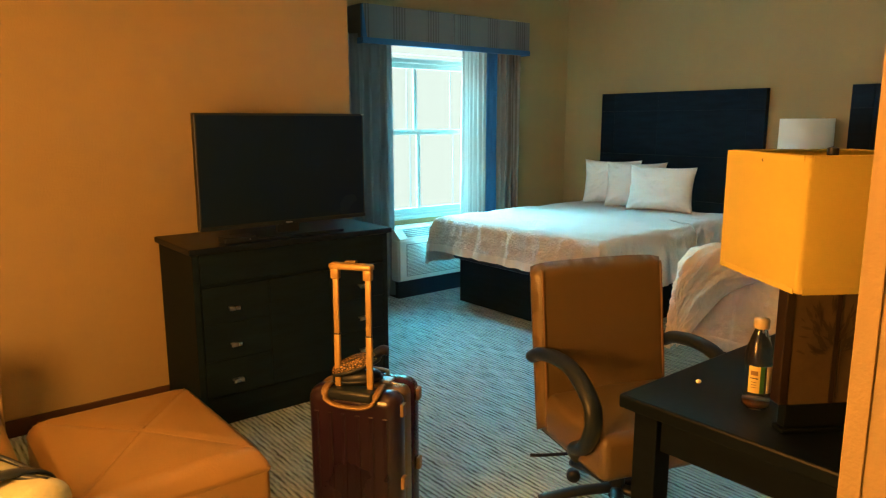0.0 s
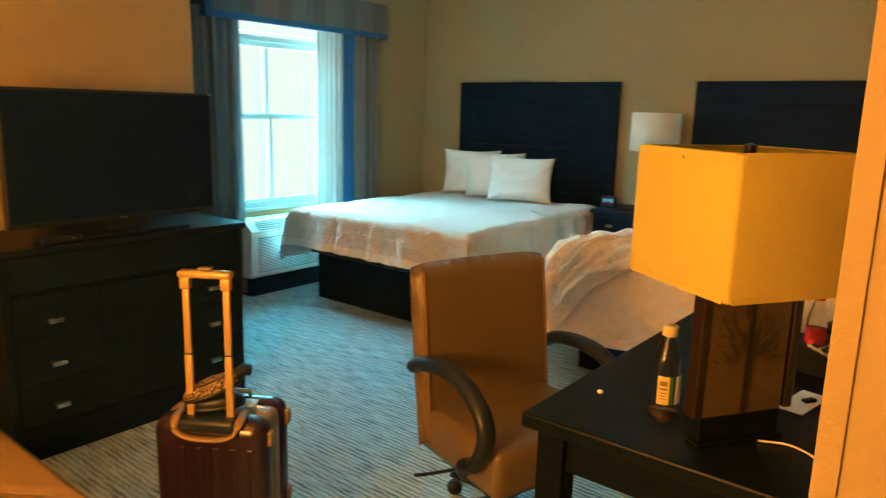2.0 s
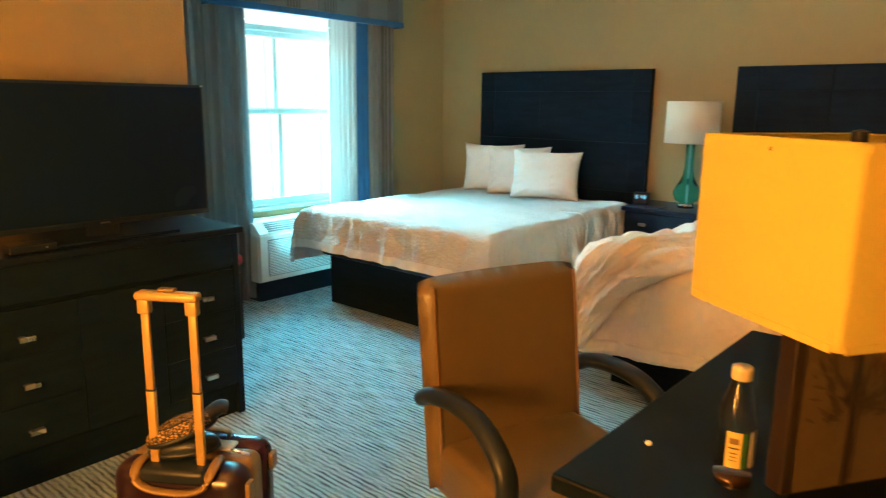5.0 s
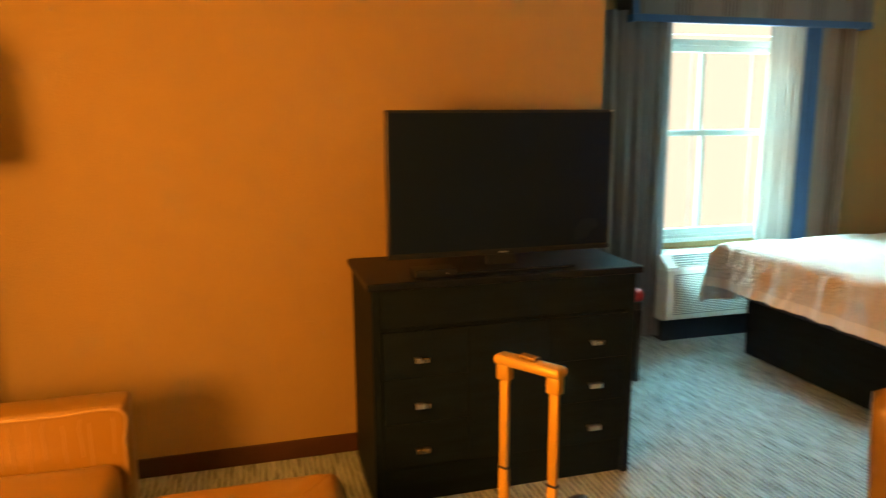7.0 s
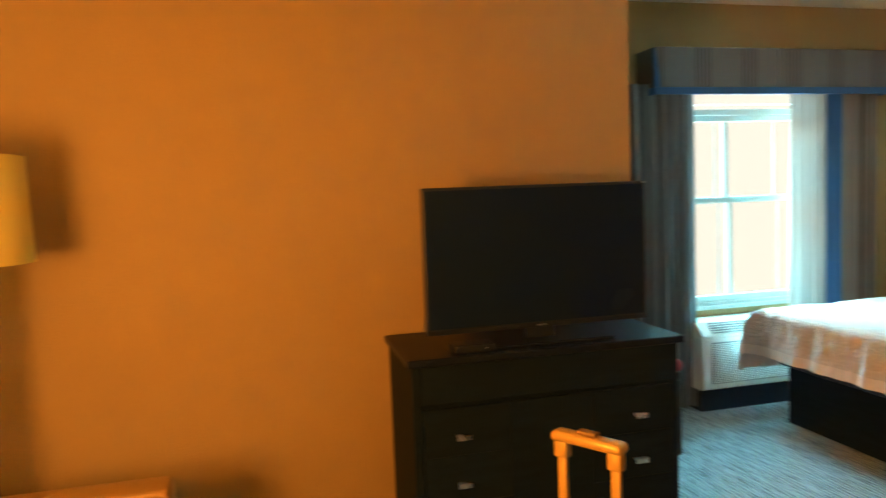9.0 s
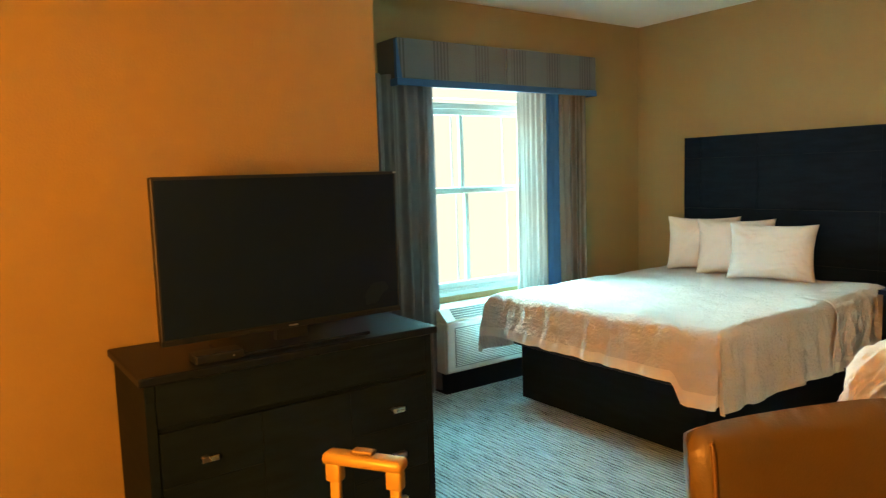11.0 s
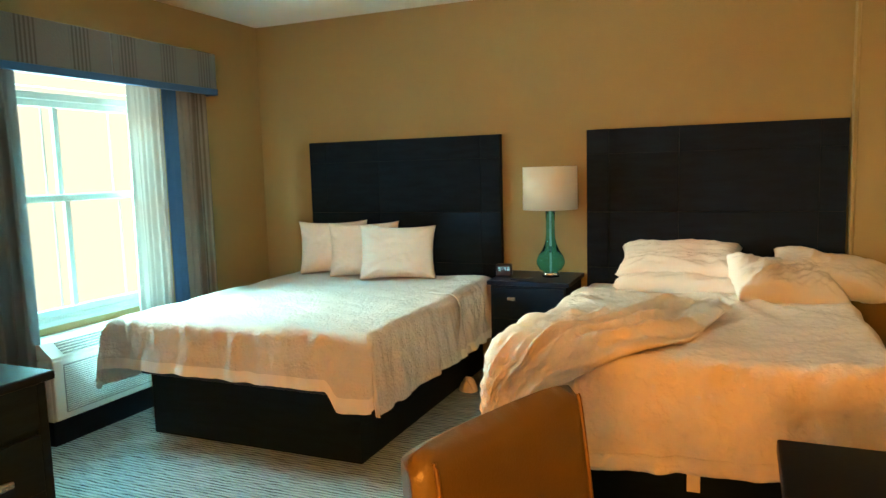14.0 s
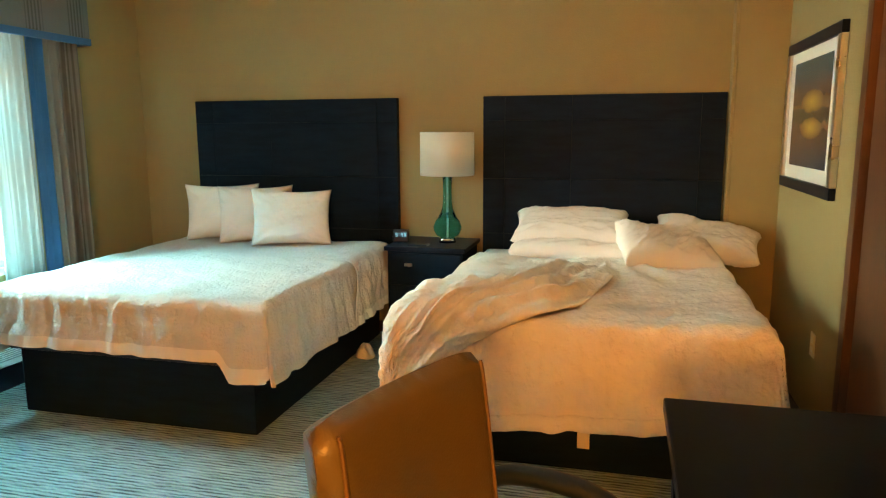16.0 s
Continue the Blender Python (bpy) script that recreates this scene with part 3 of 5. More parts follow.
def air_conditioner():
    a = thing("air_conditioner", pose(3.385, 4.72, 0), "white through-wall air conditioner below the window", "air conditioner")
    w = 1.07
    part("body", boxed(0, w, 0.03, 0.277, 0.15, 0.50, 0.012), "ac", a)
    part("base_plinth", boxed(0.03, w - 0.03, 0.07, 0.275, 0.0, 0.149), "black", a)
    bm = bmesh.new()
    pts = [(0.0, 0.50), (0.0, 0.515), (0.09, 0.585), (0.277, 0.585), (0.277, 0.50)]
    lo = [bm.verts.new((0.0, y, z)) for y, z in pts]
    hi = [bm.verts.new((w, y, z)) for y, z in pts]
    bm.faces.new(lo), bm.faces.new(hi)
    for i in range(5):
        bm.faces.new((lo[i], lo[(i + 1) % 5], hi[(i + 1) % 5], hi[i]))
    part("top_hood", bm, "ac", a)
    part("front_panel", boxed(0.0, w, 0.0, 0.029, 0.16, 0.50, 0.01), "ac", a)
    for i in range(22):
        z = 0.205 + i * 0.0118
        part("slat", boxed(0.07, w - 0.12, -0.007, -0.001, z, z + 0.0055), "ac", a)
    # Grey sheet behind the slats; the shade between them is put in as colour.
    part("grille_shadow", boxed(0.065, w - 0.115, -0.002, 0.0, 0.198, 0.468), "tag", a)
    for i in range(5):
        k = 0.12 + 0.17 * i
        m = Matrix.Translation((0, 0.012 + 0.0158 * i, 0.526 + 0.0123 * i)) @ Matrix.Rotation(radians(37.9), 4, "X")
        part("louvre", boxed(0.08, w - 0.35, -0.004, 0.004, 0.0, 0.006, m=m), "tag", a)


air_conditioner()


# ---------- beds ----------
def pillow(name, w, h, t, m, label, seed=0.0, sag=0.0, rumple=0.010, plump=0.40):
    """A soft pillow: w wide, h high, t thick, with pinched corners and a slack case."""
    bm = bmesh.new()
    for s in (1, -1):
        def f(u, v):
            a, b = 2 * u - 1, 2 * v - 1
            e = max(0.0, (1 - a ** 4) * (1 - b ** 4)) ** plump
            x = a * w / 2 * (1 - 0.04 * (1 - b * b) ** 1.5) * (1 + 0.05 * abs(a * b) ** 4)
            y = b * h / 2 * (1 - 0.05 * (1 - a * a) ** 1.5) * (1 + 0.06 * abs(a * b) ** 4)
            z = s * t / 2 * e * (1 + 0.16 * wob(a * 1.4 + seed, b * 1.4, seed)) + 0.012 * wob(a * 1.2, b * 1.2, seed + 3)
            corner = max(0.0, abs(a) + abs(b) - 0.9)
            pull = 0.009 * corner * math.sin(16 * (abs(a) - abs(b)) + seed)
            line = rumple * e * (crease(a * 2.6, b * 2.6, seed + s, 25 + 40 * math.sin(seed), 2.6) - 0.45) + 0.5 * rumple * e * (crease(a * 6, b * 6, seed + 2 * s, 70 * math.cos(seed), 2.2) - 0.45)
            return (x, y - sag * a * a * 0.03, z + s * (line + pull * e))
        sheet(64, 52, f, bm)
    bmesh.ops.remove_doubles(bm, verts=bm.verts, dist=0.0008)
    ob = part(name, bm, "linen", None, "", True)
    ob.matrix_world = m
    return tagged(ob, label, "pillow")


def drape_point(u, v, x_foot, x_head, y0, y1, ztop, over_foot, over_side0, over_side1, seed, flare=0.12, rough=1.0, dip=0.0):
    """A cover laid over a mattress whose foot points to -x: u runs from side y0 to y1, v from the head to the foot."""
    width, length = y1 - y0, x_head - x_foot
    su = -over_side0 + u * (width + over_side0 + over_side1)
    sv = v * (length + over_foot)
    r = 0.055
    oy = -su if su < 0 else (su - width if su > width else 0.0)
    side = -1 if su < 0 else 1
    ox = max(0.0, sv - length)
    y = min(max(su, 0), width) + y0
    x = x_head - min(sv, length)

    def bend(o):
        if o < r * 1.57:
            return r * math.sin(o / r), r * (1 - math.cos(o / r))
        return r + 0.10 * (o - r * 1.57), r + (o - r * 1.57)
    hy, dy = bend(oy)
    hx, dx = bend(ox)
    both = min(oy, ox)
    drop = max(dy, dx) + 0.06 * min(dy, dx)
    if dip and ox > 0 and su < 0.20:
        k = min(1.0, (0.20 - su) / 0.07)
        drop += dip * k * k * (3 - 2 * k) * min(1.0, ox / over_foot) * (1 - 0.75 * min(1.0, oy / 0.36))
    if dip and ox > 0:
        drop = min(drop, 0.386 if side < 0 else 0.43)
    both = min(both, 0.11)
    far_flare = 0.3 if dip else flare * 0.2
    x -= hx + (flare if side < 0 or not dip or oy == 0 else far_flare) * both * 1.2
    y += side * (hy + (flare if side < 0 else far_flare) * both * 1.6)
    z = ztop - drop
    hang = min(1.0, max(oy, ox) / 0.12)
    wx = ox * ox / (ox * ox + oy * oy + 1e-6)
    wy = 1 - wx if oy > 0 else 0.0
    along = y * wx + x * (1 - wx)
    ripple = hang * max(oy, ox) / 0.35 * ((0.011 + 0.02 * both) * math.sin(along * 21 + 5.0 * wob(x * 3, y * 3, seed)) + 0.003 * math.sin(along * 41 + 6.0 * wob(x * 5, y * 5, seed)))
    x -= ripple * wx
    y += side * ripple * wy
    top = 1 - hang
    n = wob(x * 4.5, y * 4.5, seed) * 0.012 + wob(x * 13, y * 13, seed + 2) * 0.004 * rough + wob(x * 45, y * 45, z * 45 + seed) * 0.0022
    n += 0.013 * hang * (crease(along * 10, z * 10, seed, 90, 2.2) - 0.4) + 0.007 * hang * (crease(along * 21, z * 9, seed + 3, 90, 2.0) - 0.4) + 0.003 * (1 - hang) * (crease(x * 6, y * 6, seed, 70, 3.0) - 0.4)
    z += n * (0.5 + 0.5 * top)
    if hang > 0.4:
        x -= n * 0.9 * wx
        y += side * n * 0.9 * wy
    return Vector((x, y, z))


def headboard(y0, y1, label):
    h = thing("headboard", pose(HEADX - 0.002, (y0 + y1) / 2, 0), label, "headboard", "headboards on the wall")
    w = (y1 - y0) / 2
    part("back_board", boxed(-0.03, 0, -w, w, 0.25, 1.715, 0.003), "espresso", h)
    ys = [-w, -w + 0.15, 0.18, w - 0.15, w]
    zs = [0.3, 0.78, 1.16, 1.55, 1.715]
    for i in range(4):
        for j in range(4):
            part("panel", boxed(-0.052, -0.031, ys[i] + 0.0006, ys[i + 1] - 0.0006, zs[j] + 0.0006, zs[j + 1] - 0.0006, 0.0015, 1), "espresso", h)


headboard(2.897, 4.50, "tall dark espresso panelled headboard on the tan wall")
headboard(0.725, 2.28, "tall dark espresso panelled headboard behind the unmade bed")


def made_bed():
    b = thing("made_bed", pose(0, 0, 0), "neatly made bed with white woven coverlet on a dark plinth", "bed")
    part("plinth", boxed(3.78, 5.60, 3.05, 4.43, 0.0, 0.36, 0.006), "espresso", b, "dark espresso bed base")
    part("box_spring", boxed(3.71, 5.60, 2.965, 4.455, 0.361, 0.50, 0.03), "black", b, "black box spring cover")
    part("mattress", boxed(3.69, 5.60, 2.95, 4.46, 0.501, 0.69, 0.05, 3), "linen", b)
    f = lambda u, v: drape_point(u, v, 3.685, 5.42, 2.945, 4.465, 0.715, 0.32, 0.415, 0.42, 3.0, 0.0, 1.0, 0.095)
    part("coverlet", sheet(150, 150, f), "quilt", b, "white woven matelasse coverlet", True)
    # hem band along the foot and the sides
    def hem(u, v):
        p = drape_point(u, 0.972 + 0.028 * v, 3.685, 5.42, 2.945, 4.465, 0.715, 0.32, 0.415, 0.42, 3.0, 0.0, 1.0, 0.095)
        return p + Vector((-0.004, 0, 0))
    part("hem", sheet(150, 3, hem), "linen", b, "smooth stitched hem", True)
    # cover edge turned back over the side near the pillows
    def fold(u, v):
        x = 4.70 + 0.66 * u - 0.07 * v * (1 - u)
        s = v * 0.60
        over = s - 0.20
        y, z = 3.10 - s, 0.732
        if over > -0.045:
            k = min(1.0, (over + 0.045) / 0.09)
            y = 3.10 - 0.155 - 0.075 * math.sin(k * math.pi / 2) - 0.06 * max(0.0, over - 0.045)
            z = 0.732 - 0.06 * (1 - math.cos(k * math.pi / 2)) - 0.94 * max(0.0, over - 0.045)
        ripple = 0.009 * math.sin(u * 24 + 2.5 * wob(u * 4, v * 3, 2)) + 0.024 * (crease(u * 6, v * 2.2, 5.0, 70, 2.5) - 0.4)
        edge = max(0.0, 1 - u / 0.12)
        y -= (ripple + 0.006 * edge) * min(1.0, max(0.0, over + 0.05) / 0.12)
        z += 0.012 * (crease(u * 4, v * 4, 3.0, 70, 2.0) - 0.4) * (1 if over < -0.045 else 0.3) + 0.03 * u * max(0.0, over)
        return (x + 0.012 * wob(v * 7, u * 3, 1), y, z)
    turned = thicken(part("folded_cover", sheet(70, 60, fold), "quilt", b, "turned-back white cover edge", True), 0.005)
    part("hem", sheet(70, 3, lambda u, v: Vector(fold(u, 0.90 + 0.10 * v)) + Vector((0, -0.006, 0))), "linen", turned, "smooth stitched hem", True)
    return b


made_bed()
upright = lambda x, y, z, lean, turn: pose(x, y, z, 0, 0, 0) @ Matrix.Rotation(radians(turn), 4, "Z") @ Matrix.Rotation(radians(-90), 4, "Z") @ Matrix.Rotation(radians(90 - lean), 4, "X")
pillow("pillow", 0.50, 0.385, 0.17, upright(5.37, 4.16, 0.912, 8, 22), "plump white pillow standing against the headboard", 1.0, 0, 0.006)
pillow("pillow", 0.50, 0.385, 0.18, upright(5.31, 3.86, 0.908, 10, 24), "plump white pillow leaning on another pillow", 2.0, 0, 0.006)
pillow("pillow", 0.52, 0.37, 0.20, upright(5.225, 3.54, 0.902, 13, 27) @ pose(0, 0, 0, 0, 0, -2), "front white pillow leaning on the others", 3.5, 0, 0.008)


def unmade_bed():
    b = thing("unmade_bed", pose(0, 0, 0), "unmade bed with rumpled white bedding on a dark plinth", "bed")
    part("plinth", boxed(3.80, 5.60, 0.83, 2.18, 0.0, 0.36, 0.006), "espresso", b, "dark espresso bed base")
    part("box_spring", boxed(3.71, 5.60, 0.75, 2.25, 0.361, 0.50, 0.03), "black", b, "black box spring cover")
    part("mattress", boxed(3.69, 5.60, 0.74, 2.26, 0.501, 0.68, 0.05, 3), "linen", b, "white fitted sheet")

    args = (3.68, 5.20, 0.80, 2.20, 0.72)

    def cover(u, v):
        p = drape_point(u, v, *args, 0.47 + 0.14 * (u - 0.5), 0.40, 0.20, 11.0, 0.06)
        flat_top = max(0.0, min(1.0, (p.z - 0.55) / 0.15))
        # soft creases that spread from the gathered middle
        a = math.atan2(p.y - 1.42, 5.0 - p.x)
        d = math.hypot(p.y - 1.42, 5.0 - p.x)
        rays = math.sin(a * 13 + 2.5 * wob(p.x * 2, p.y * 2, 3)) * math.exp(-((d - 0.45) / 0.35) ** 2)
        ridge = 0.016 * wob(p.x * 1.6, p.y * 2.0, 6) + 0.015 * rays * flat_top + 0.011 * (crease(p.x * 5, p.y * 5, 4.0, -60, 3.0) - 0.4) * flat_top + 0.005 * (crease(p.x * 11, p.y * 11, 9.0, -35, 2.4) - 0.4) * flat_top + 0.0025 * wob(p.x * 12, p.y * 12, p.z * 12)
        hang = 0.006 * wob(p.y * 4, p.z * 3, 9) + 0.010 * (crease(p.y * 3.2, p.z * 3.2, 2.0, 62, 2.6) - 0.4) + 0.006 * (crease(p.y * 9, p.z * 9, 5.0, 25, 2.0) - 0.4)
        return p + Vector((-hang * (1 - flat_top), 0, ridge))
    part("duvet_cover", sheet(180, 180, cover), "duvet", b, "white duvet hanging over the foot", True)
    thicken(part("hem", sheet(120, 3, lambda u, v: cover(0.0 + 0.93 * u, 0.966 + 0.034 * v) + Vector((-0.007, 0, 0))), "duvet", b, "stitched hem", True), 0.006)

    # the duvet thrown back: folds that gather beside the pillows and spread towards the foot
    curve = lambda pts, n=60: smooth_path([(a, c, 0) for a, c in pts], n)
    rear = curve([(1.37, 4.52), (1.60, 4.74), (1.89, 4.36), (2.17, 4.14), (2.48, 4.10)])
    rim = curve([(1.37, 4.52), (1.43, 4.2), (1.50, 3.92), (1.64, 3.68), (1.82, 3.57), (2.0, 3.46), (2.10, 3.33), (2.22, 3.14)])
    outer = curve([(2.48, 4.10), (2.54, 3.85), (2.60, 3.52), (2.61, 3.12)])

    def at(c, k):
        k = min(max(k, 0.0), 1.0) * (len(c) - 1)
        i = min(int(k), len(c) - 2)
        return Vector(c[i]).lerp(Vector(c[i + 1]), k - i)

    def laid(y, x):
        """A point of the flattened cloth, bent over the mattress's edges."""
        def bend(o, rr=0.075):
            return (rr * math.sin(o / rr), rr * (1 - math.cos(o / rr))) if o < rr * 1.57 else (rr + 0.12 * (o - rr * 1.57), rr + (o - rr * 1.57))
        oy, ox = max(0.0, y - 2.19), max(0.0, 3.68 - x)
        hy, dy = bend(oy)
        hx, dx = bend(ox)
        return Vector((max(x, 3.68) - hx, min(y, 2.19) + hy, 0.735 - (dx ** 4 + dy ** 4) ** 0.25))

    def flap(u, v):
        su = u ** 1.0
        a, c = at(rim, v), at(outer, v)
        q = a.lerp(c, su)
        fall = (1 - v) ** 2
        q = q + fall * (at(rear, su) - at(rear, 0).lerp(at(rear, 1), su))
        y, x = q[0], q[1]
        e = 0.012
        p = laid(y, x)
        n = (laid(y + e, x) - laid(y - e, x)).cross(laid(y, x + e) - laid(y, x - e))
        n = -n.normalized() if n.z < 0 and p.z > 0.70 else n.normalized()
        if n.x > 0.3 or n.y < -0.3:
            n = -n
        wide = (c - a).length
        k = min(1.0, u * wide / 0.085)
        k2 = min(1.0, v * 1.5 / (0.20 + 0.10 * math.sin(u * 19)))
        roll = math.sqrt(1 - (1 - k) ** 2) * math.sqrt(1 - (1 - k2) ** 2)
        up = max(0.0, 1 - v * 1.15)
        h = 0.034 * roll
        drift = 0.05 * wob(v * 3.0, u * 2.0, 4) + 0.10 * v * v
        for mid, width, amp in ((0.07, 0.040, 0.050), (0.17, 0.036, 0.070), (0.275, 0.034, 0.075), (0.375, 0.030, 0.050), (0.50, 0.05, 0.026), (0.66, 0.05, 0.018)):
            dd = (u - mid - drift * (1 + mid)) / width
            dd = dd * (1.3 if dd < 0 else 0.8)
            h += amp * math.exp(-dd * dd) * roll * (0.10 + 0.90 * math.sin(min(1.0, up * 1.1) * math.pi * 0.62)) * (0.35 + 0.65 * min(1.0, v / 0.28)) * (0.85 + 0.45 * wob(v * 6, mid * 9, 2))
        h += roll * (0.018 * (crease(u * 6.5, v * 2.4, 3.0, 12, 3.0) - 0.4) + 0.013 * (crease(u * 13, v * 8, 8.0, 25, 2.0) - 0.4) + 0.007 * (crease(u * 24, v * 17, 5.0, -30, 1.8) - 0.4) + 0.010 * wob(p.x * 5, p.y * 5, p.z * 5))
        h += roll * up * 0.045 * (crease(u * 3.2, v * 5.5, 9.0, 62, 2.0) - 0.45)
        h += roll * up * 0.022 * (crease(u * 12, v * 1.6, 6.0, 8, 3.0) - 0.45)
        low = max(0.0, 0.66 - p.z)
        h += min(1.0, low / 0.12) * 0.013 * math.sin(u * 17 + 3 * wob(u * 4, v * 4, 2))
        return p + n * h
    thicken(part("folded_duvet", sheet(210, 210, flap), "duvet", b, "thick duvet thrown back in folds", True), 0.02)
    part("care_tag", boxed(3.655, 3.658, 1.44, 1.49, 0.17, 0.26), "cream", b)


unmade_bed()
flat = lambda x, y, z, turn, tilt, roll=0: pose(x, y, z) @ Matrix.Rotation(radians(turn), 4, "Z") @ Matrix.Rotation(radians(tilt), 4, "X") @ Matrix.Rotation(radians(roll), 4, "Y")
pillow("pillow", 0.70, 0.43, 0.17, flat(5.33, 1.65, 0.875, -87, 15), "plump rumpled white pillow on top of another pillow", 5.0, 0.0, 0.024, 0.32)
pillow("pillow", 0.69, 0.46, 0.15, flat(5.28, 1.66, 0.775, -88, 6), "flattened white pillow under another pillow", 6.0, 0.0, 0.018, 0.32)
pillow("pillow", 0.54, 0.44, 0.20, flat(5.08, 1.09, 0.80, -78, 15, 8), "tan-shaded white pillow lying askew on the bed", 7.0, 0.0, 0.020, 0.32)
pillow("pillow", 0.60, 0.40, 0.17, flat(5.27, 0.85, 0.835, -100, 13, 10), "white pillow slumped at the bed's edge", 8.0, 0.0, 0.018)


def crumpled_cloth():
    def f(u, v):
        a, r = 2 * math.pi * u, v
        x, y = 0.10 * r * math.cos(a), 0.075 * r * math.sin(a)
        k = crease(math.cos(a) * r * 2.2 + 3, math.sin(a) * r * 2.2, 3.0, 40, 2.0)
        return (x * (1 + 0.2 * wob(math.cos(a), math.sin(a), 2)), y, 0.004 + (1 - r ** 3) * (0.085 + 0.045 * k))
    bm = sheet(48, 20, f)
    bmesh.ops.remove_doubles(bm, verts=bm.verts, dist=0.0005)
    c = part("cloth", bm, "linen", None, "", True)
    c.matrix_world = pose(5.08, 2.97, 0, 0, 0, 30) @ Matrix.Diagonal((0.85, 0.85, 0.7, 1))
    tagged(c, "small crumpled white cloth on the carpet beside the bed", "cloth")


crumpled_cloth()


# ---------- nightstand and what stands on it ----------
def nightstand():
    n = thing("nightstand", pose(5.16, 2.305, 0), "dark espresso nightstand with one small metal pull", "nightstand")
    part("body", boxed(0.02, 0.48, 0.02, 0.53, 0.06, 0.705, 0.003), "espresso", n)
    part("top", boxed(0.0, 0.49, 0.0, 0.55, 0.706, 0.735, 0.004), "gloss", n)
    for z0, z1 in ((0.49, 0.69), (0.10, 0.48)):
        d = part("drawer_front", boxed(0.003, 0.019, 0.035, 0.515, z0, z1, 0.003), "espresso", n)
        part("pull", boxed(-0.016, 0.002, 0.355, 0.405, (z0 + z1) / 2 + 0.018, (z0 + z1) / 2 + 0.04, 0.003), "nickel", d, "brushed nickel pull")
    for y in (0.03, 0.47):
        part("foot", boxed(0.04, 0.09, y, y + 0.05, 0, 0.059), "espresso", n)
        part("foot", boxed(0.41, 0.46, y, y + 0.05, 0, 0.059), "espresso", n)


nightstand()


def bedside_lamp():
    l = thing("bedside_lamp", pose(5.42, 2.485, 0.736), "teal glass gourd lamp with white drum shade on the nightstand", "lamp")
    part("foot", lathe([(0.0, 0), (0.058, 0), (0.058, 0.03), (0.05, 0.034), (0.0, 0.034)]), "chrome", l, "polished chrome foot", True)
    prof = [(0.045, 0.035), (0.075, 0.05), (0.094, 0.085), (0.096, 0.11), (0.082, 0.145), (0.058, 0.18), (0.038, 0.225), (0.03, 0.28), (0.029, 0.36), (0.032, 0.45)]
    part("glass_body", lathe(prof, 40), "teal", l, "translucent teal glass", True)
    part("stem", lathe([(0.0, 0.036), (0.006, 0.036), (0.006, 0.60), (0.0, 0.60)], 12), "nickel", l)
    sh = lathe([(0.182, 0.455), (0.180, 0.74), (0.176, 0.74), (0.178, 0.455), (0.182, 0.455)], 48)
    part("shade", sh, "shade", l, "white linen drum shade", True)
    part("spider", boxed(-0.177, 0.177, -0.003, 0.003, 0.60, 0.606), "nickel", l)


bedside_lamp()


def stroke(chars, size, thick):
    """Digits of a seven-bar display as small boxes in the yz plane."""
    table = {"9": "abcdfg", "4": "bcfg", "8": "abcdefg", ":": ""}
    bm = bmesh.new()
    w, h = size * 0.55, size
    y = 0.0
    for c in chars:
        if c == ":":
            for z in (h * 0.3, h * 0.68):
                box(bm, -0.001, 0, y - thick, y, z, z + thick)
            y -= thick * 3
            continue
        seg = {"a": (0, w, h - thick, h), "g": (0, w, h / 2 - thick / 2, h / 2 + thick / 2), "d": (0, w, 0, thick), "f": (0, thick, h / 2, h), "e": (0, thick, 0, h / 2), "b": (w - thick, w, h / 2, h), "c": (w - thick, w, 0, h / 2)}
        for k in table[c]:
            a, b, z0, z1 = seg[k]
            box(bm, -0.001, 0, y - b, y - a, z0, z1)
        y -= w + thick * 1.6
    return bm


def alarm_clock():
    c = thing("alarm_clock", pose(5.33, 2.79, 0.736) @ pose(0, 0, 0, 0, 0, 12), "small black alarm clock showing 9:48 in blue digits", "clock")
    part("case", boxed(0, 0.07, -0.055, 0.055, 0, 0.085, 0.012, 3), "black", c)
    d = part("display", stroke("9:48", 0.026, 0.005), "clockface", c, "glowing blue digits 9:48")
    d.matrix_basis = pose(-0.0005, 0.036, 0.042)


alarm_clock()
pad = part("note_pad", boxed(0, 0.09, 0, 0.13, 0, 0.008, 0.002), "black")
pad.matrix_world = pose(5.22, 2.58, 0.7355)
tagged(pad, "dark note pad on the nightstand", "note pad")


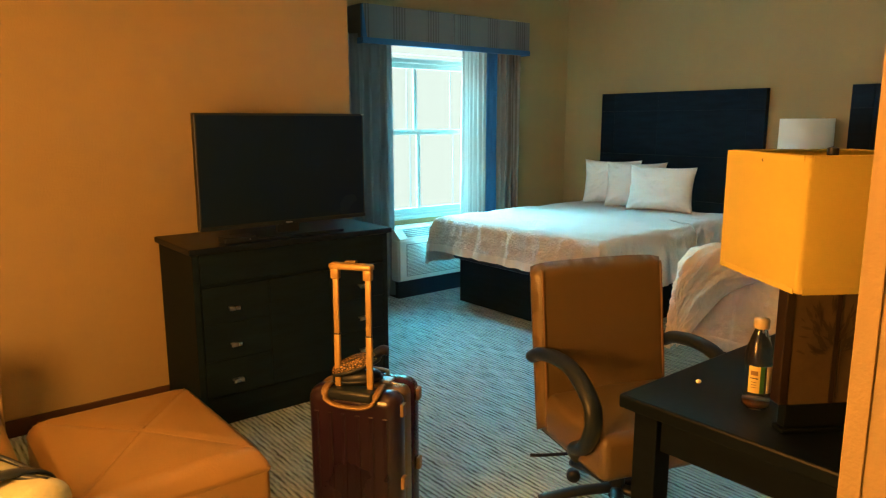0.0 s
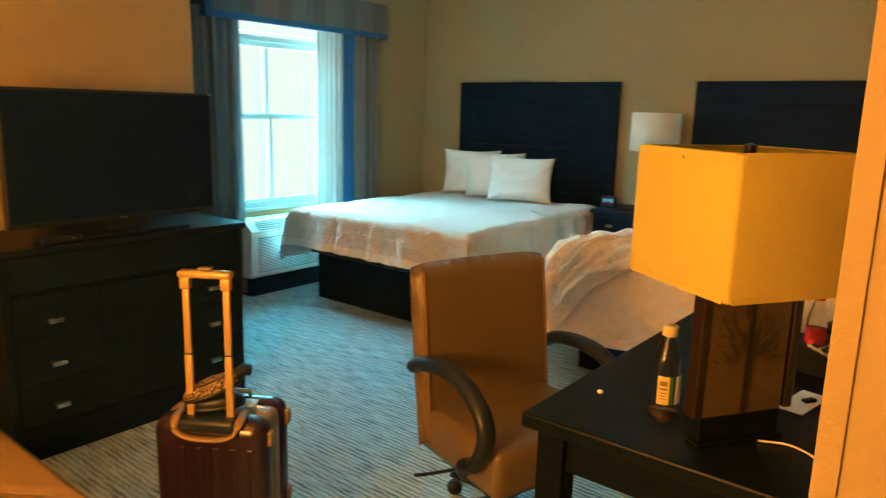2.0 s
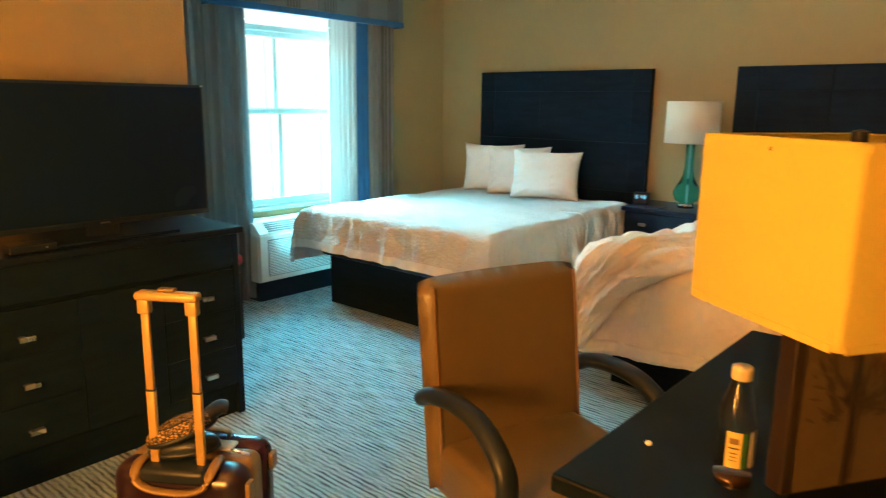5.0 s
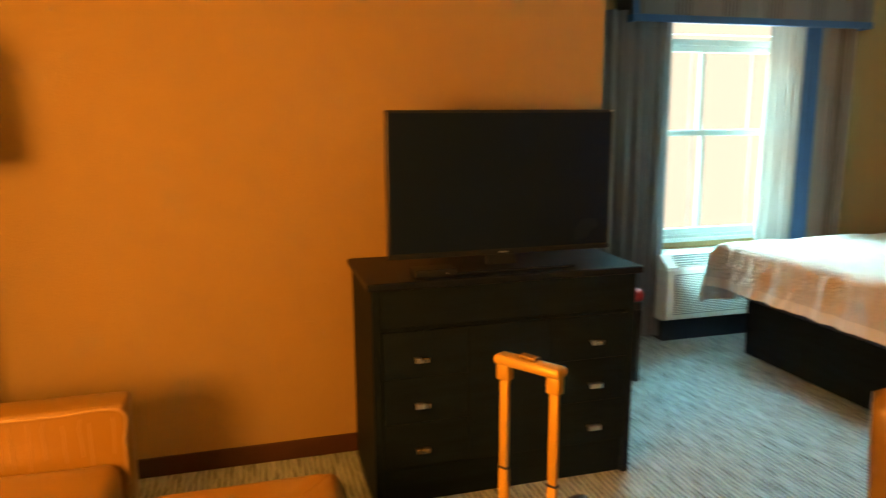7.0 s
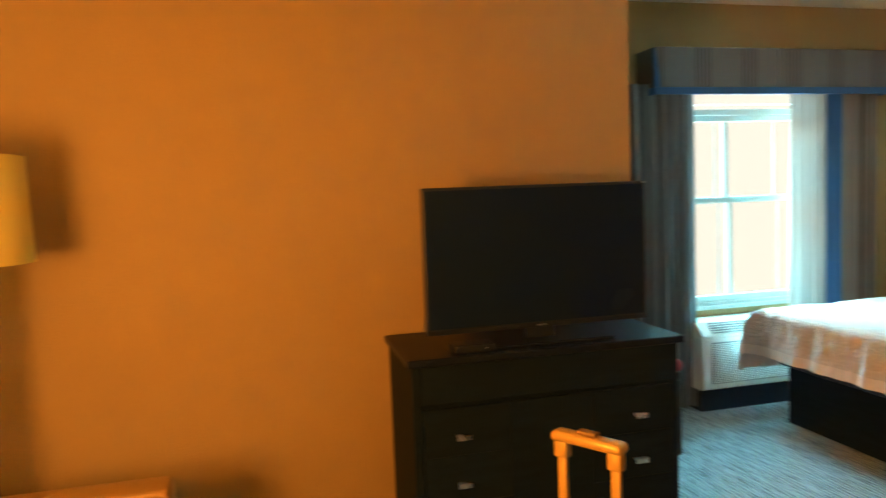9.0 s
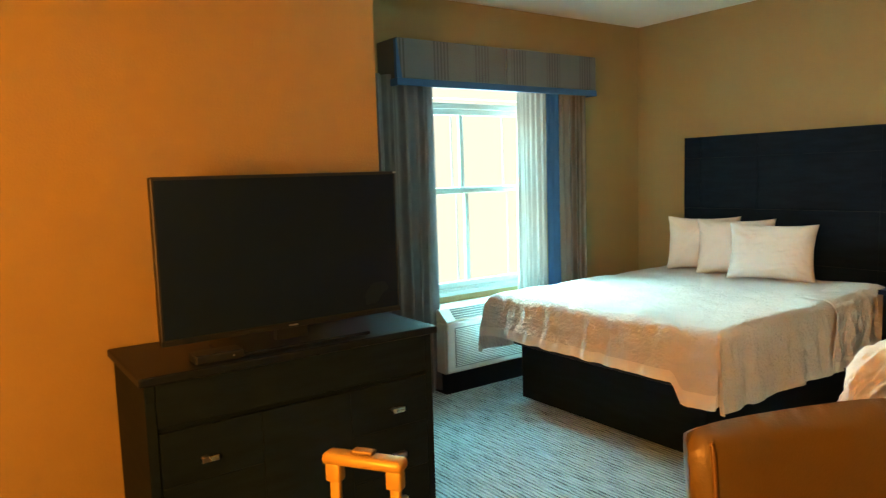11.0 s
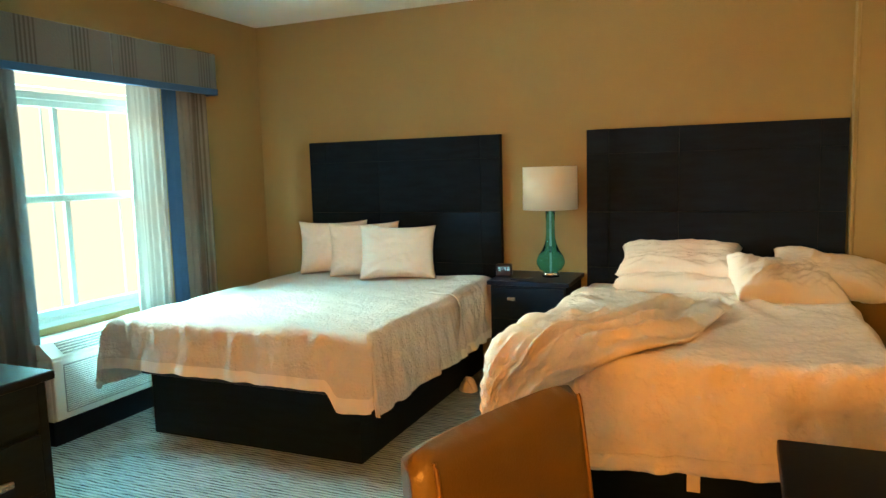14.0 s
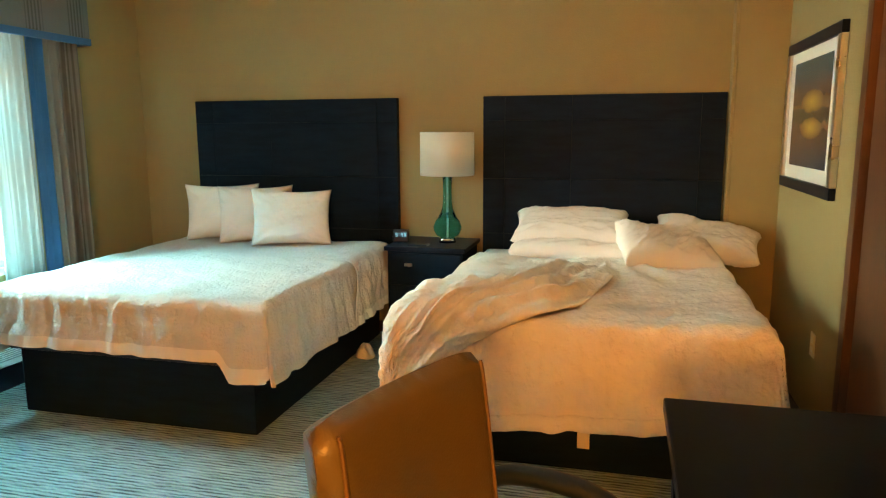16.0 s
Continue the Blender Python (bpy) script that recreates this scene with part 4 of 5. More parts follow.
# ---------- picture ----------
def print_material():
    m = bpy.data.materials.new("sunset_lake_print")
    m.use_nodes = True
    t = m.node_tree
    b = t.nodes["Principled BSDF"]
    b.inputs["Roughness"].default_value = 0.25
    co = t.nodes.new("ShaderNodeTexCoord")
    sep = t.nodes.new("ShaderNodeSeparateXYZ")
    nz = t.nodes.new("ShaderNodeTexNoise")
    nz.inputs["Scale"].default_value, nz.inputs["Detail"].default_value = 7.0, 6.0
    t.links.new(co.outputs["Generated"], nz.inputs["Vector"])
    t.links.new(co.outputs["Generated"], sep.inputs[0])
    ad = t.nodes.new("ShaderNodeMath")
    ad.operation, ad.inputs[1].default_value = "MULTIPLY_ADD", 0.16
    t.links.new(nz.outputs["Fac"], ad.inputs[0])
    t.links.new(sep.outputs["Z"], ad.inputs[2])
    r = t.nodes.new("ShaderNodeValToRGB")
    cols = ((0.08, (0.02, 0.055, 0.09)), (0.28, (0.10, 0.05, 0.05)), (0.48, (0.20, 0.11, 0.06)), (0.56, (0.02, 0.018, 0.018)), (0.64, (0.22, 0.13, 0.06)), (0.80, (0.13, 0.06, 0.05)), (0.95, (0.03, 0.09, 0.13)))
    e = r.color_ramp.elements
    e[0].position, e[0].color = cols[0][0], rgba(cols[0][1])
    e[1].position, e[1].color = cols[-1][0], rgba(cols[-1][1])
    for p, c in cols[1:-1]:
        k = e.new(p)
        k.color = rgba(c)
    t.links.new(ad.outputs[0], r.inputs["Fac"])
    mid_z = t.nodes.new("ShaderNodeMath")
    mid_z.operation, mid_z.inputs[1].default_value = "SUBTRACT", 0.49
    t.links.new(sep.outputs["Z"], mid_z.inputs[0])
    fold_z = t.nodes.new("ShaderNodeMath")
    fold_z.operation = "ABSOLUTE"
    t.links.new(mid_z.outputs[0], fold_z.inputs[0])
    cb = t.nodes.new("ShaderNodeCombineXYZ")
    t.links.new(sep.outputs["X"], cb.inputs["X"])
    t.links.new(fold_z.outputs[0], cb.inputs["Z"])
    gx = t.nodes.new("ShaderNodeMapping")
    gx.inputs["Location"].default_value, gx.inputs["Scale"].default_value = (-0.45 * 3.2, 0, -0.12 * 8.0), (3.2, 0.0, 8.0)
    t.links.new(cb.outputs[0], gx.inputs["Vector"])
    gr = t.nodes.new("ShaderNodeTexGradient")
    gr.gradient_type = "SPHERICAL"
    t.links.new(gx.outputs[0], gr.inputs["Vector"])
    mx = t.nodes.new("ShaderNodeMix")
    mx.data_type = "RGBA"
    mx.inputs["B"].default_value = (0.55, 0.34, 0.07, 1)
    t.links.new(gr.outputs["Fac"], mx.inputs["Factor"])
    t.links.new(r.outputs["Color"], mx.inputs["A"])
    t.links.new(mx.outputs["Result"], b.inputs["Base Color"])
    return m


def picture():
    p = thing("framed_picture", pose(4.775, 0.434, 1.553), "framed sunset lake print with white mat on the tan wall", "picture")
    w, h = 0.508, 0.388
    for a, b, c, d in ((-w, w, h - 0.055, h), (-w, w, -h, -h + 0.055)):
        part("frame_rail", boxed(a, b, 0, 0.03, c, d, 0.004), "gloss", p, "dark frame rail")
    for a, b in ((-w, -w + 0.055), (w - 0.055, w)):
        part("frame_stile", boxed(a, b, 0, 0.0305, -h + 0.0555, h - 0.0555, 0.004), "nickel", p, "silvery frame moulding")
    part("mat_board", boxed(-w + 0.056, w - 0.056, 0.004, 0.014, -h + 0.056, h - 0.056), "paper", p, "white mat board")
    part("print", boxed(-w + 0.15, w - 0.15, 0.0145, 0.016, -h + 0.125, h - 0.115), print_material(), p, "orange and teal sunset print")


picture()


# ---------- dresser and television ----------
def dresser():
    d = thing("dresser", pose(1.195, 3.262, 0), "dark espresso dresser with small metal pulls below the television", "dresser")
    w, dep, h = 1.11, 0.50, 0.89
    part("side_panel", boxed(0.018, 0.05, 0.025, dep, 0.0, h - 0.03, 0.003), "espresso", d)
    part("side_panel", boxed(w - 0.05, w - 0.018, 0.025, dep, 0.0, h - 0.03, 0.003), "espresso", d)
    part("back_panel", boxed(0.05, w - 0.05, dep - 0.02, dep, 0.05, h - 0.03), "espresso", d)
    part("carcass", boxed(0.051, w - 0.051, 0.04, dep - 0.021, 0.07, h - 0.031), "espresso", d)
    part("plinth", boxed(0.051, w - 0.051, 0.05, 0.08, 0.0, 0.069), "espresso", d)
    part("top", boxed(0, w, 0, dep + 0.01, h - 0.029, h, 0.006), "gloss", d, "polished dark top")
    part("top_rail", boxed(0.051, w - 0.051, 0.02, 0.039, 0.715, h - 0.032, 0.003), "espresso", d)
    for x0, x1, hx in ((0.053, 0.385, 0.2), (0.725, w - 0.053, 0.918)):
        for zc in (0.588, 0.408, 0.227):
            f = part("drawer", boxed(x0, x1, 0.019, 0.039, zc - 0.0895 + 0.02, zc + 0.0895 + 0.02, 0.0015, 1), "espresso", d)
            pull = part("pull", boxed(hx - 0.027, hx + 0.027, -0.004, 0.004, zc - 0.009, zc + 0.011, 0.003), "nickel", f, "small brushed nickel pull")
            part("pull_lip", boxed(hx - 0.026, hx + 0.026, 0.004, 0.018, zc + 0.003, zc + 0.010), "nickel", pull)
    part("door", boxed(0.3865, 0.7235, 0.019, 0.039, 0.158, 0.698, 0.0015, 1), "espresso", d)


dresser()


def television():
    t = thing("television", pose(1.30, 3.40, 0.891), "flat black television standing on the dresser, switched off", "television")
    w, z0, z1 = 0.92, 0.055, 0.611
    part("housing", boxed(0, w, 0.0, 0.035, z0, z1, 0.006), "black", t)
    part("back_bulge", boxed(0.16, w - 0.16, 0.0355, 0.08, z0 + 0.04, z1 - 0.2, 0.015), "black", t)
    part("screen", boxed(0.012, w - 0.012, -0.003, 0.0, z0 + 0.022, z1 - 0.012), "screen", t, "dark glossy screen")
    part("bezel_edge", boxed(0.0, w, -0.004, 0.0, z0, z0 + 0.018, 0.002), "black", t)
    # Small bright nickel chip that draws a highlight on the corner.
    part("corner_glint", boxed(w - 0.012, w + 0.001, -0.004, 0.002, z1 - 0.008, z1 - 0.002), "nickel", t)
    part("neck", boxed(w / 2 - 0.06, w / 2 + 0.06, 0.012, 0.04, 0.012, z0 + 0.03), "black", t)
    part("foot", boxed(w / 2 - 0.27, w / 2 + 0.27, -0.09, 0.13, 0.0, 0.013, 0.005), "gloss", t)
    part("badge", boxed(w / 2 - 0.018, w / 2 + 0.018, -0.0055, -0.004, z0 + 0.006, z0 + 0.012), "nickel", t)


television()
rem = thing("cable_box", pose(1.38, 3.30, 0.891), "low black cable box on the dresser top", "cable box")
part("case", boxed(0, 0.16, 0, 0.09, 0.0, 0.03, 0.005), "black", rem)
part("light", boxed(0.12, 0.126, -0.001, 0.001, 0.012, 0.017), "nickel", rem)


def red_stool():
    s = thing("stool", pose(2.765, 4.20, 0), "small stool with red padded seat beside the curtain", "stool")
    part("seat", boxed(-0.13, 0.13, -0.03, 0.25, 0.465, 0.535, 0.03, 3), "red", s, "red padded seat", True)
    part("apron", boxed(-0.115, 0.115, -0.015, 0.235, 0.42, 0.464, 0.004), "mahog", s)
    for x in (-0.1, 0.1):
        for y in (0.0, 0.22):
            part("leg", boxed(x - 0.016, x + 0.016, y - 0.016, y + 0.016, 0, 0.419, 0.004), "mahog", s)


red_stool()


# ---------- desk and what lies on it ----------
def desk():
    d = thing("desk", pose(1.613, 0.55, 0), "black-brown wooden writing desk against the partition", "desk")
    w, dep = 1.18, 0.665
    part("top", boxed(0, w, 0, dep, 0.712, 0.75, 0.006), "desktop", d, "polished black-brown top")
    for x in (0.03, w - 0.10):
        for y in (0.03, dep - 0.10):
            part("leg", boxed(x, x + 0.07, y, y + 0.07, 0, 0.711, 0.004), "deskwood", d)
    part("apron", boxed(0.10, w - 0.10, dep - 0.06, dep - 0.04, 0.61, 0.711), "deskwood", d)
    part("apron", boxed(0.10, w - 0.10, 0.04, 0.06, 0.35, 0.711), "deskwood", d)
    for x in (0.05, w - 0.07):
        part("apron", boxed(x, x + 0.02, 0.10, dep - 0.10, 0.61, 0.711), "deskwood", d)


desk()
DT = 0.751


def boxed_at(*a, **k):
    return boxed(*a, m=Matrix.Translation((0.04, 0, 0)), **k)


def desk_lamp():
    l = thing("desk_lamp", pose(1.772, 0.803, DT) @ pose(0, 0, 0, 0, 0, -33), "square yellow-lit shade lamp with amber leaf-panel base", "lamp")
    h = 0.16
    z0, z1 = 0.365, 0.643
    bm = bmesh.new()
    box(bm, -h, h, -h, h, z0, z1, 0.012, 3)
    bmesh.ops.delete(bm, geom=[f for f in bm.faces if abs(f.normal.z) > 0.9 and f.calc_area() > 0.03], context="FACES")
    thicken(part("shade", bm, "shadegold", l, "square golden cloth shade", True), 0.004)
    for z in (z0 + 0.001, z1 - 0.013):
        for a in (-h - 0.0012, h - 0.0008):
            part("shade_tape", boxed(a, a + 0.002, -h + 0.012, h - 0.012, z, z + 0.012), "shadegold", l)
            part("shade_tape", boxed(-h + 0.012, h - 0.012, a, a + 0.002, z, z + 0.012), "shadegold", l)
    part("spider", boxed(-h, h, -0.003, 0.003, z1 - 0.02, z1 - 0.014), "black", l)
    part("finial", lathe([(0.0, z1 - 0.02), (0.012, z1 - 0.02), (0.012, z1 + 0.008), (0.0, z1 + 0.012)], 14), "black", l)
    part("stem", lathe([(0.0, 0.36), (0.008, 0.36), (0.008, z1 - 0.02), (0.0, z1 - 0.02)], 12), "black", l)
    w, d = 0.126, 0.018
    part("plinth", boxed_at(-w + 0.012, w - 0.012, -d - 0.004, d + 0.004, 0, 0.012, 0.003), "deskwood", l)
    part("foot_block", boxed_at(-w + 0.02, w - 0.02, -d + 0.004, d - 0.004, 0.0125, 0.069, 0.003), "deskwood", l)
    for x in (-w, w - 0.012):
        part("post", boxed_at(x, x + 0.022, -d, d, 0.07, 0.355, 0.003), "mahog", l)
    part("top_rail", boxed_at(-w + 0.022, w - 0.022, -d, d, 0.335, 0.355, 0.002), "mahog", l)
    for s in (-1, 1):
        y = s * (d - 0.005)
        pan = part("glass_panel", boxed_at(-w + 0.022, w - 0.022, y - 0.003, y + 0.003, 0.07, 0.335), "amber", l, "amber glass panel with dark leaf print")
        part("divider", boxed_at(-0.005, 0.005, y - 0.006, y + 0.006, 0.07, 0.335), "mahog", pan)
        bm = bmesh.new()
        random.seed(5)
        yy = y + s * 0.0045
        for k in range(120):
            a = radians(random.uniform(-85, 85))
            r0 = random.uniform(0.03, 0.13)
            L = random.uniform(0.02, 0.045)
            cx, cz = r0 * math.sin(a), 0.185 + r0 * math.cos(a)
            b2 = a + random.uniform(-0.5, 0.5)
            dx, dz = math.sin(b2), math.cos(b2)
            px, pz = dz, -dx
            cx += 0.04
            q = [(cx - dx * L / 2, cz - dz * L / 2), (cx + px * L * 0.1, cz + pz * L * 0.1), (cx + dx * L / 2, cz + dz * L / 2), (cx - px * L * 0.1, cz - pz * L * 0.1)]
            if all(abs(u - 0.04) < w - 0.025 and 0.075 < v < 0.33 for u, v in q):
                bm.faces.new([bm.verts.new((u, yy, v)) for u, v in q])
        box(bm, 0.052, 0.056, yy - 0.0003, yy + 0.0003, 0.08, 0.22)
        part("leaf_print", bm, "leafink", pan)


desk_lamp()


def bottle(name, x, y, z, h, r, liquid, fill, capmat, label, paper):
    b = thing(name, pose(x, y, z), label, "bottle")
    prof = [(0.0, 0.0), (r * 0.8, 0.0), (r, 0.008), (r, h * 0.1), (r * 0.94, h * 0.13), (r * 0.98, h * 0.16), (r * 0.98, h * 0.5), (r, h * 0.56), (r * 0.92, h * 0.66), (r * 0.62, h * 0.8), (r * 0.45, h * 0.87), (r * 0.45, h * 0.94)]
    part("body", lathe(prof, 28), "clear", b, "clear plastic", True)
    part("cap", lathe([(0.0, h), (r * 0.52, h), (r * 0.55, h - 0.004), (r * 0.55, h * 0.9), (r * 0.5, h * 0.895), (0, h * 0.895)], 28), capmat, b, "screw cap", True)
    part("drink", lathe([(0.0, 0.003), (r * 0.76, 0.003), (r * 0.94, 0.01), (r * 0.92, fill), (0.0, fill)], 24), liquid, b, "drink at the bottom", True)
    if paper:
        ang = math.atan2(0.40 - y, 0.2 - x)
        for nm, mm, a0, a1, rr in (("label_panel", "label", -0.50, 0.30, 1.01), ("label_edge", "green", 0.30, 0.62, 1.008), ("label_back", "paper", 0.75, 1.5, 1.006)):
            pl = bmesh.new()
            ring = [[pl.verts.new((r * rr * math.cos(ang + a0 + (a1 - a0) * q / 8), r * rr * math.sin(ang + a0 + (a1 - a0) * q / 8), zz)) for q in range(9)] for zz in (h * 0.2, h * 0.5)]
            for q in range(8):
                pl.faces.new((ring[0][q], ring[0][q + 1], ring[1][q + 1], ring[1][q]))
            part(nm, pl, mm, b)
        ang -= 0.12
        for k, (zz, hh, ww, mm) in enumerate(((0.40, 0.05, 0.5, "gold"), (0.36, 0.012, 0.56, "black"), (0.32, 0.008, 0.4, "black"), (0.29, 0.006, 0.36, "black"), (0.26, 0.006, 0.4, "black"))):
            pl = bmesh.new()
            for i in range(4):
                a0, a1 = ang + 0.02 - ww / 2 + ww * i / 4, ang + 0.02 - ww / 2 + ww * (i + 1) / 4
                pl.faces.new([pl.verts.new((r * 1.025 * math.cos(a), r * 1.025 * math.sin(a), h * q)) for a, q in ((a0, zz), (a1, zz), (a1, zz + hh), (a0, zz + hh))])
            part("print_bar", pl, mm, b)
    return b


bottle("tea_bottle", 1.81, 0.945, DT, 0.229, 0.034, "tea", 0.019, "cap", "nearly empty tea bottle with white cap on the desk", True)
bottle("drink_bottle", 2.42, 0.748, DT, 0.231, 0.028, "redliquid", 0.125, "redliquid", "half-full red drink bottle with red cap", False)


def telephone():
    p = thing("desk_telephone", pose(2.45, 0.655, DT) @ pose(0, 0, 0, 0, 0, 165), "black desk telephone with white keys", "telephone")
    bm = bmesh.new()
    pr = [(-0.11, 0.0), (0.11, 0.0), (0.11, 0.025), (-0.11, 0.085)]
    lo = [bm.verts.new((-0.10, y, z)) for y, z in pr]
    hi = [bm.verts.new((0.10, y, z)) for y, z in pr]
    bm.faces.new(lo), bm.faces.new(hi)
    for i in range(4):
        bm.faces.new((lo[i], lo[(i + 1) % 4], hi[(i + 1) % 4], hi[i]))
    part("body", bm, "black", p)
    slope = Matrix.Translation((0, 0, 0.0555)) @ Matrix.Rotation(radians(-15.3), 4, "X")
    pan = part("key_panel", boxed(-0.02, 0.092, -0.085, -0.02, 0.0, 0.004, m=slope), "paper", p, "pale key panel")
    for i in range(4):
        for j in range(2):
            part("key", boxed(-0.012 + i * 0.026, 0.006 + i * 0.026, -0.078 + j * 0.028, -0.060 + j * 0.028, 0.004, 0.01, m=slope), "black", pan)
    part("handset", tube([(-0.065, -0.10, 0.095), (-0.065, -0.06, 0.115), (-0.065, 0.03, 0.095), (-0.065, 0.095, 0.05)], 0.02, 0.024, 18, 10), "black", p, "black handset", True)
    part("cord", tube([(-0.08, 0.11, 0.05), (-0.13, 0.16, 0.01), (-0.05, 0.18, 0.005), (0.04, 0.14, 0.005)], 0.004, n=30, seg=6), "black", p)


telephone()
c = part("paper_card", boxed(-0.085, 0.085, -0.033, 0.033, 0, 0.0015), "paper")
c.matrix_world = pose(2.14, 0.71, DT, 0, 0, -10)
tagged(c, "white printed card lying on the desk", "card")
c = part("flash_drive", boxed(-0.018, 0.018, -0.009, 0.009, 0, 0.009, 0.003), "black")
c.matrix_world = pose(2.15, 0.697, DT + 0.002, 0, 0, -30)
tagged(c, "small black flash drive on the white card", "flash drive")
c = part("folder", boxed(-0.09, 0.09, -0.035, 0.035, 0, 0.006, 0.001), "paper")
c.matrix_world = pose(2.20, 0.605, DT, 0, 0, -6)
tagged(c, "white leaflet folder lying on the desk", "folder")
c = part("charger_cable", tube([(1.83, 0.735, DT + 0.004), (1.852, 0.671, DT + 0.004), (1.815, 0.606, DT + 0.004), (1.768, 0.575, DT + 0.004), (1.75, 0.560, DT + 0.004), (1.72, 0.557, DT + 0.004)], 0.0028, n=40, seg=8), "cream", None, "", True)
tagged(c, "thin white charging cable on the desk", "cable")
c = part("crumpled_paper", lathe([(0.0, 0), (0.006, 0.001), (0.008, 0.005), (0.005, 0.009), (0.0, 0.01)], 7), "paper")
c.matrix_world = pose(1.843, 1.123, DT)
tagged(c, "tiny white scrap of paper on the desk", "paper scrap")


# ---------- office chair ----------
def office_chair():
    bx, by = 2.217, 1.798
    c = thing("office_chair", pose(bx, by, 0) @ pose(0, 0, 0, 0, 0, -19), "tan leather office chair with black curved armrests", "chair")
    # local: x across the back, -y towards the seat's front
    w = 0.281

    def back_point(u, v, s):
        a = 2 * u - 1
        k = 1 - 0.02 * (1 - v)
        x = a * w * k * (1 - 0.012 * v ** 6)
        z = 0.345 + 0.61 * v - 0.012 * abs(a) ** 8 * v ** 6
        edge = max(0.0, (1 - abs(a) ** 14) * (1 - abs(2 * v - 1) ** 16)) ** 0.3
        y = -0.075 * (1 - v) + s * 0.050 * edge - 0.018 * a * a
        return (x, y + 0.002 * wob(a * 4, v * 4, s), z)
    bm = bmesh.new()
    for s in (1, -1):
        sheet(26, 26, lambda u, v: back_point(u, v, s), bm)
    bmesh.ops.remove_doubles(bm, verts=bm.verts, dist=0.0008)
    back = part("backrest", bm, "leather", c, "smooth tan leather backrest", True)
    for a in (-1, 1):
        part("piping", tube([(a * 0.252, back_point(0.5 + a * 0.47, v, -1)[1] - 0.004, 0.345 + 0.61 * v) for v in (0.02, 0.25, 0.5, 0.75, 0.93, 0.97)], 0.005, n=26, seg=8), "piping", back, "", True)
    part("seat", boxed(-0.255, 0.255, -0.50, -0.02, 0.325, 0.485, 0.035, 4), "leather", c, "tan leather seat cushion", True)
    part("seat_pan", boxed(-0.21, 0.21, -0.40, 0.0, 0.29, 0.324, 0.01), "black", c)
    for a in (-1, 1):
        x = a * 0.28
        part("armrest", tube([(x * 1.02, -0.07, 0.622), (x * 1.02, -0.13, 0.650), (x, -0.25, 0.668), (x, -0.36, 0.655), (x, -0.455, 0.595), (x, -0.475, 0.52), (x, -0.43, 0.435), (x * 0.97, -0.36, 0.395), (x * 0.8, -0.31, 0.335)], 0.030, 0.024, 44, 12, side=(1, 0, 0)), "black", c, "curved black armrest", True)
    part("tilt_lever", tube([(-0.16, -0.24, 0.305), (-0.30, -0.22, 0.31), (-0.36, -0.21, 0.315)], 0.006, n=14, seg=8), "black", c, "", True)
    part("gas_column", lathe([(0.0, 0.09), (0.03, 0.09), (0.03, 0.22), (0.018, 0.225), (0.018, 0.289), (0.0, 0.289)], 18, (0, -0.21)), "black", c)
    for k in range(5):
        a = radians(72 * k + 20)
        dx, dy = math.cos(a), math.sin(a)
        part("base_leg", tube([(0.02 * dx, -0.21 + 0.02 * dy, 0.125), (0.15 * dx, -0.21 + 0.15 * dy, 0.115), (0.29 * dx, -0.21 + 0.29 * dy, 0.085)], 0.018, 0.024, 14, 10), "black", c, "", True)
        wh = part("castor", lathe([(0.0, -0.02), (0.024, -0.02), (0.028, -0.012), (0.028, 0.012), (0.024, 0.02), (0.0, 0.02)], 18), "black", c, "", True)
        wh.matrix_basis = pose(0.29 * dx, -0.21 + 0.29 * dy, 0.0285, 90, 0, math.degrees(a) + 60)


office_chair()


# ---------- sofa, ottoman, floor lamp ----------
def cushion(x0, x1, y0, y1, z0, z1, puff, seed, bevel=0.045):
    bm = boxed(x0, x1, y0, y1, z0, z1, bevel, 4)
    bmesh.ops.subdivide_edges(bm, edges=[e for e in bm.edges if e.calc_length() > 0.2], cuts=9, use_grid_fill=True)
    cx, cy, cz = (x0 + x1) / 2, (y0 + y1) / 2, (z0 + z1) / 2
    for v in bm.verts:
        a, b = 2 * (v.co.x - cx) / (x1 - x0), 2 * (v.co.y - cy) / (y1 - y0)
        v.co.z += (puff * (1 - a * a) * (1 - b * b) if v.co.z > cz else 0) + 0.004 * wob(v.co.x * 6, v.co.y * 6, seed)
    return bm


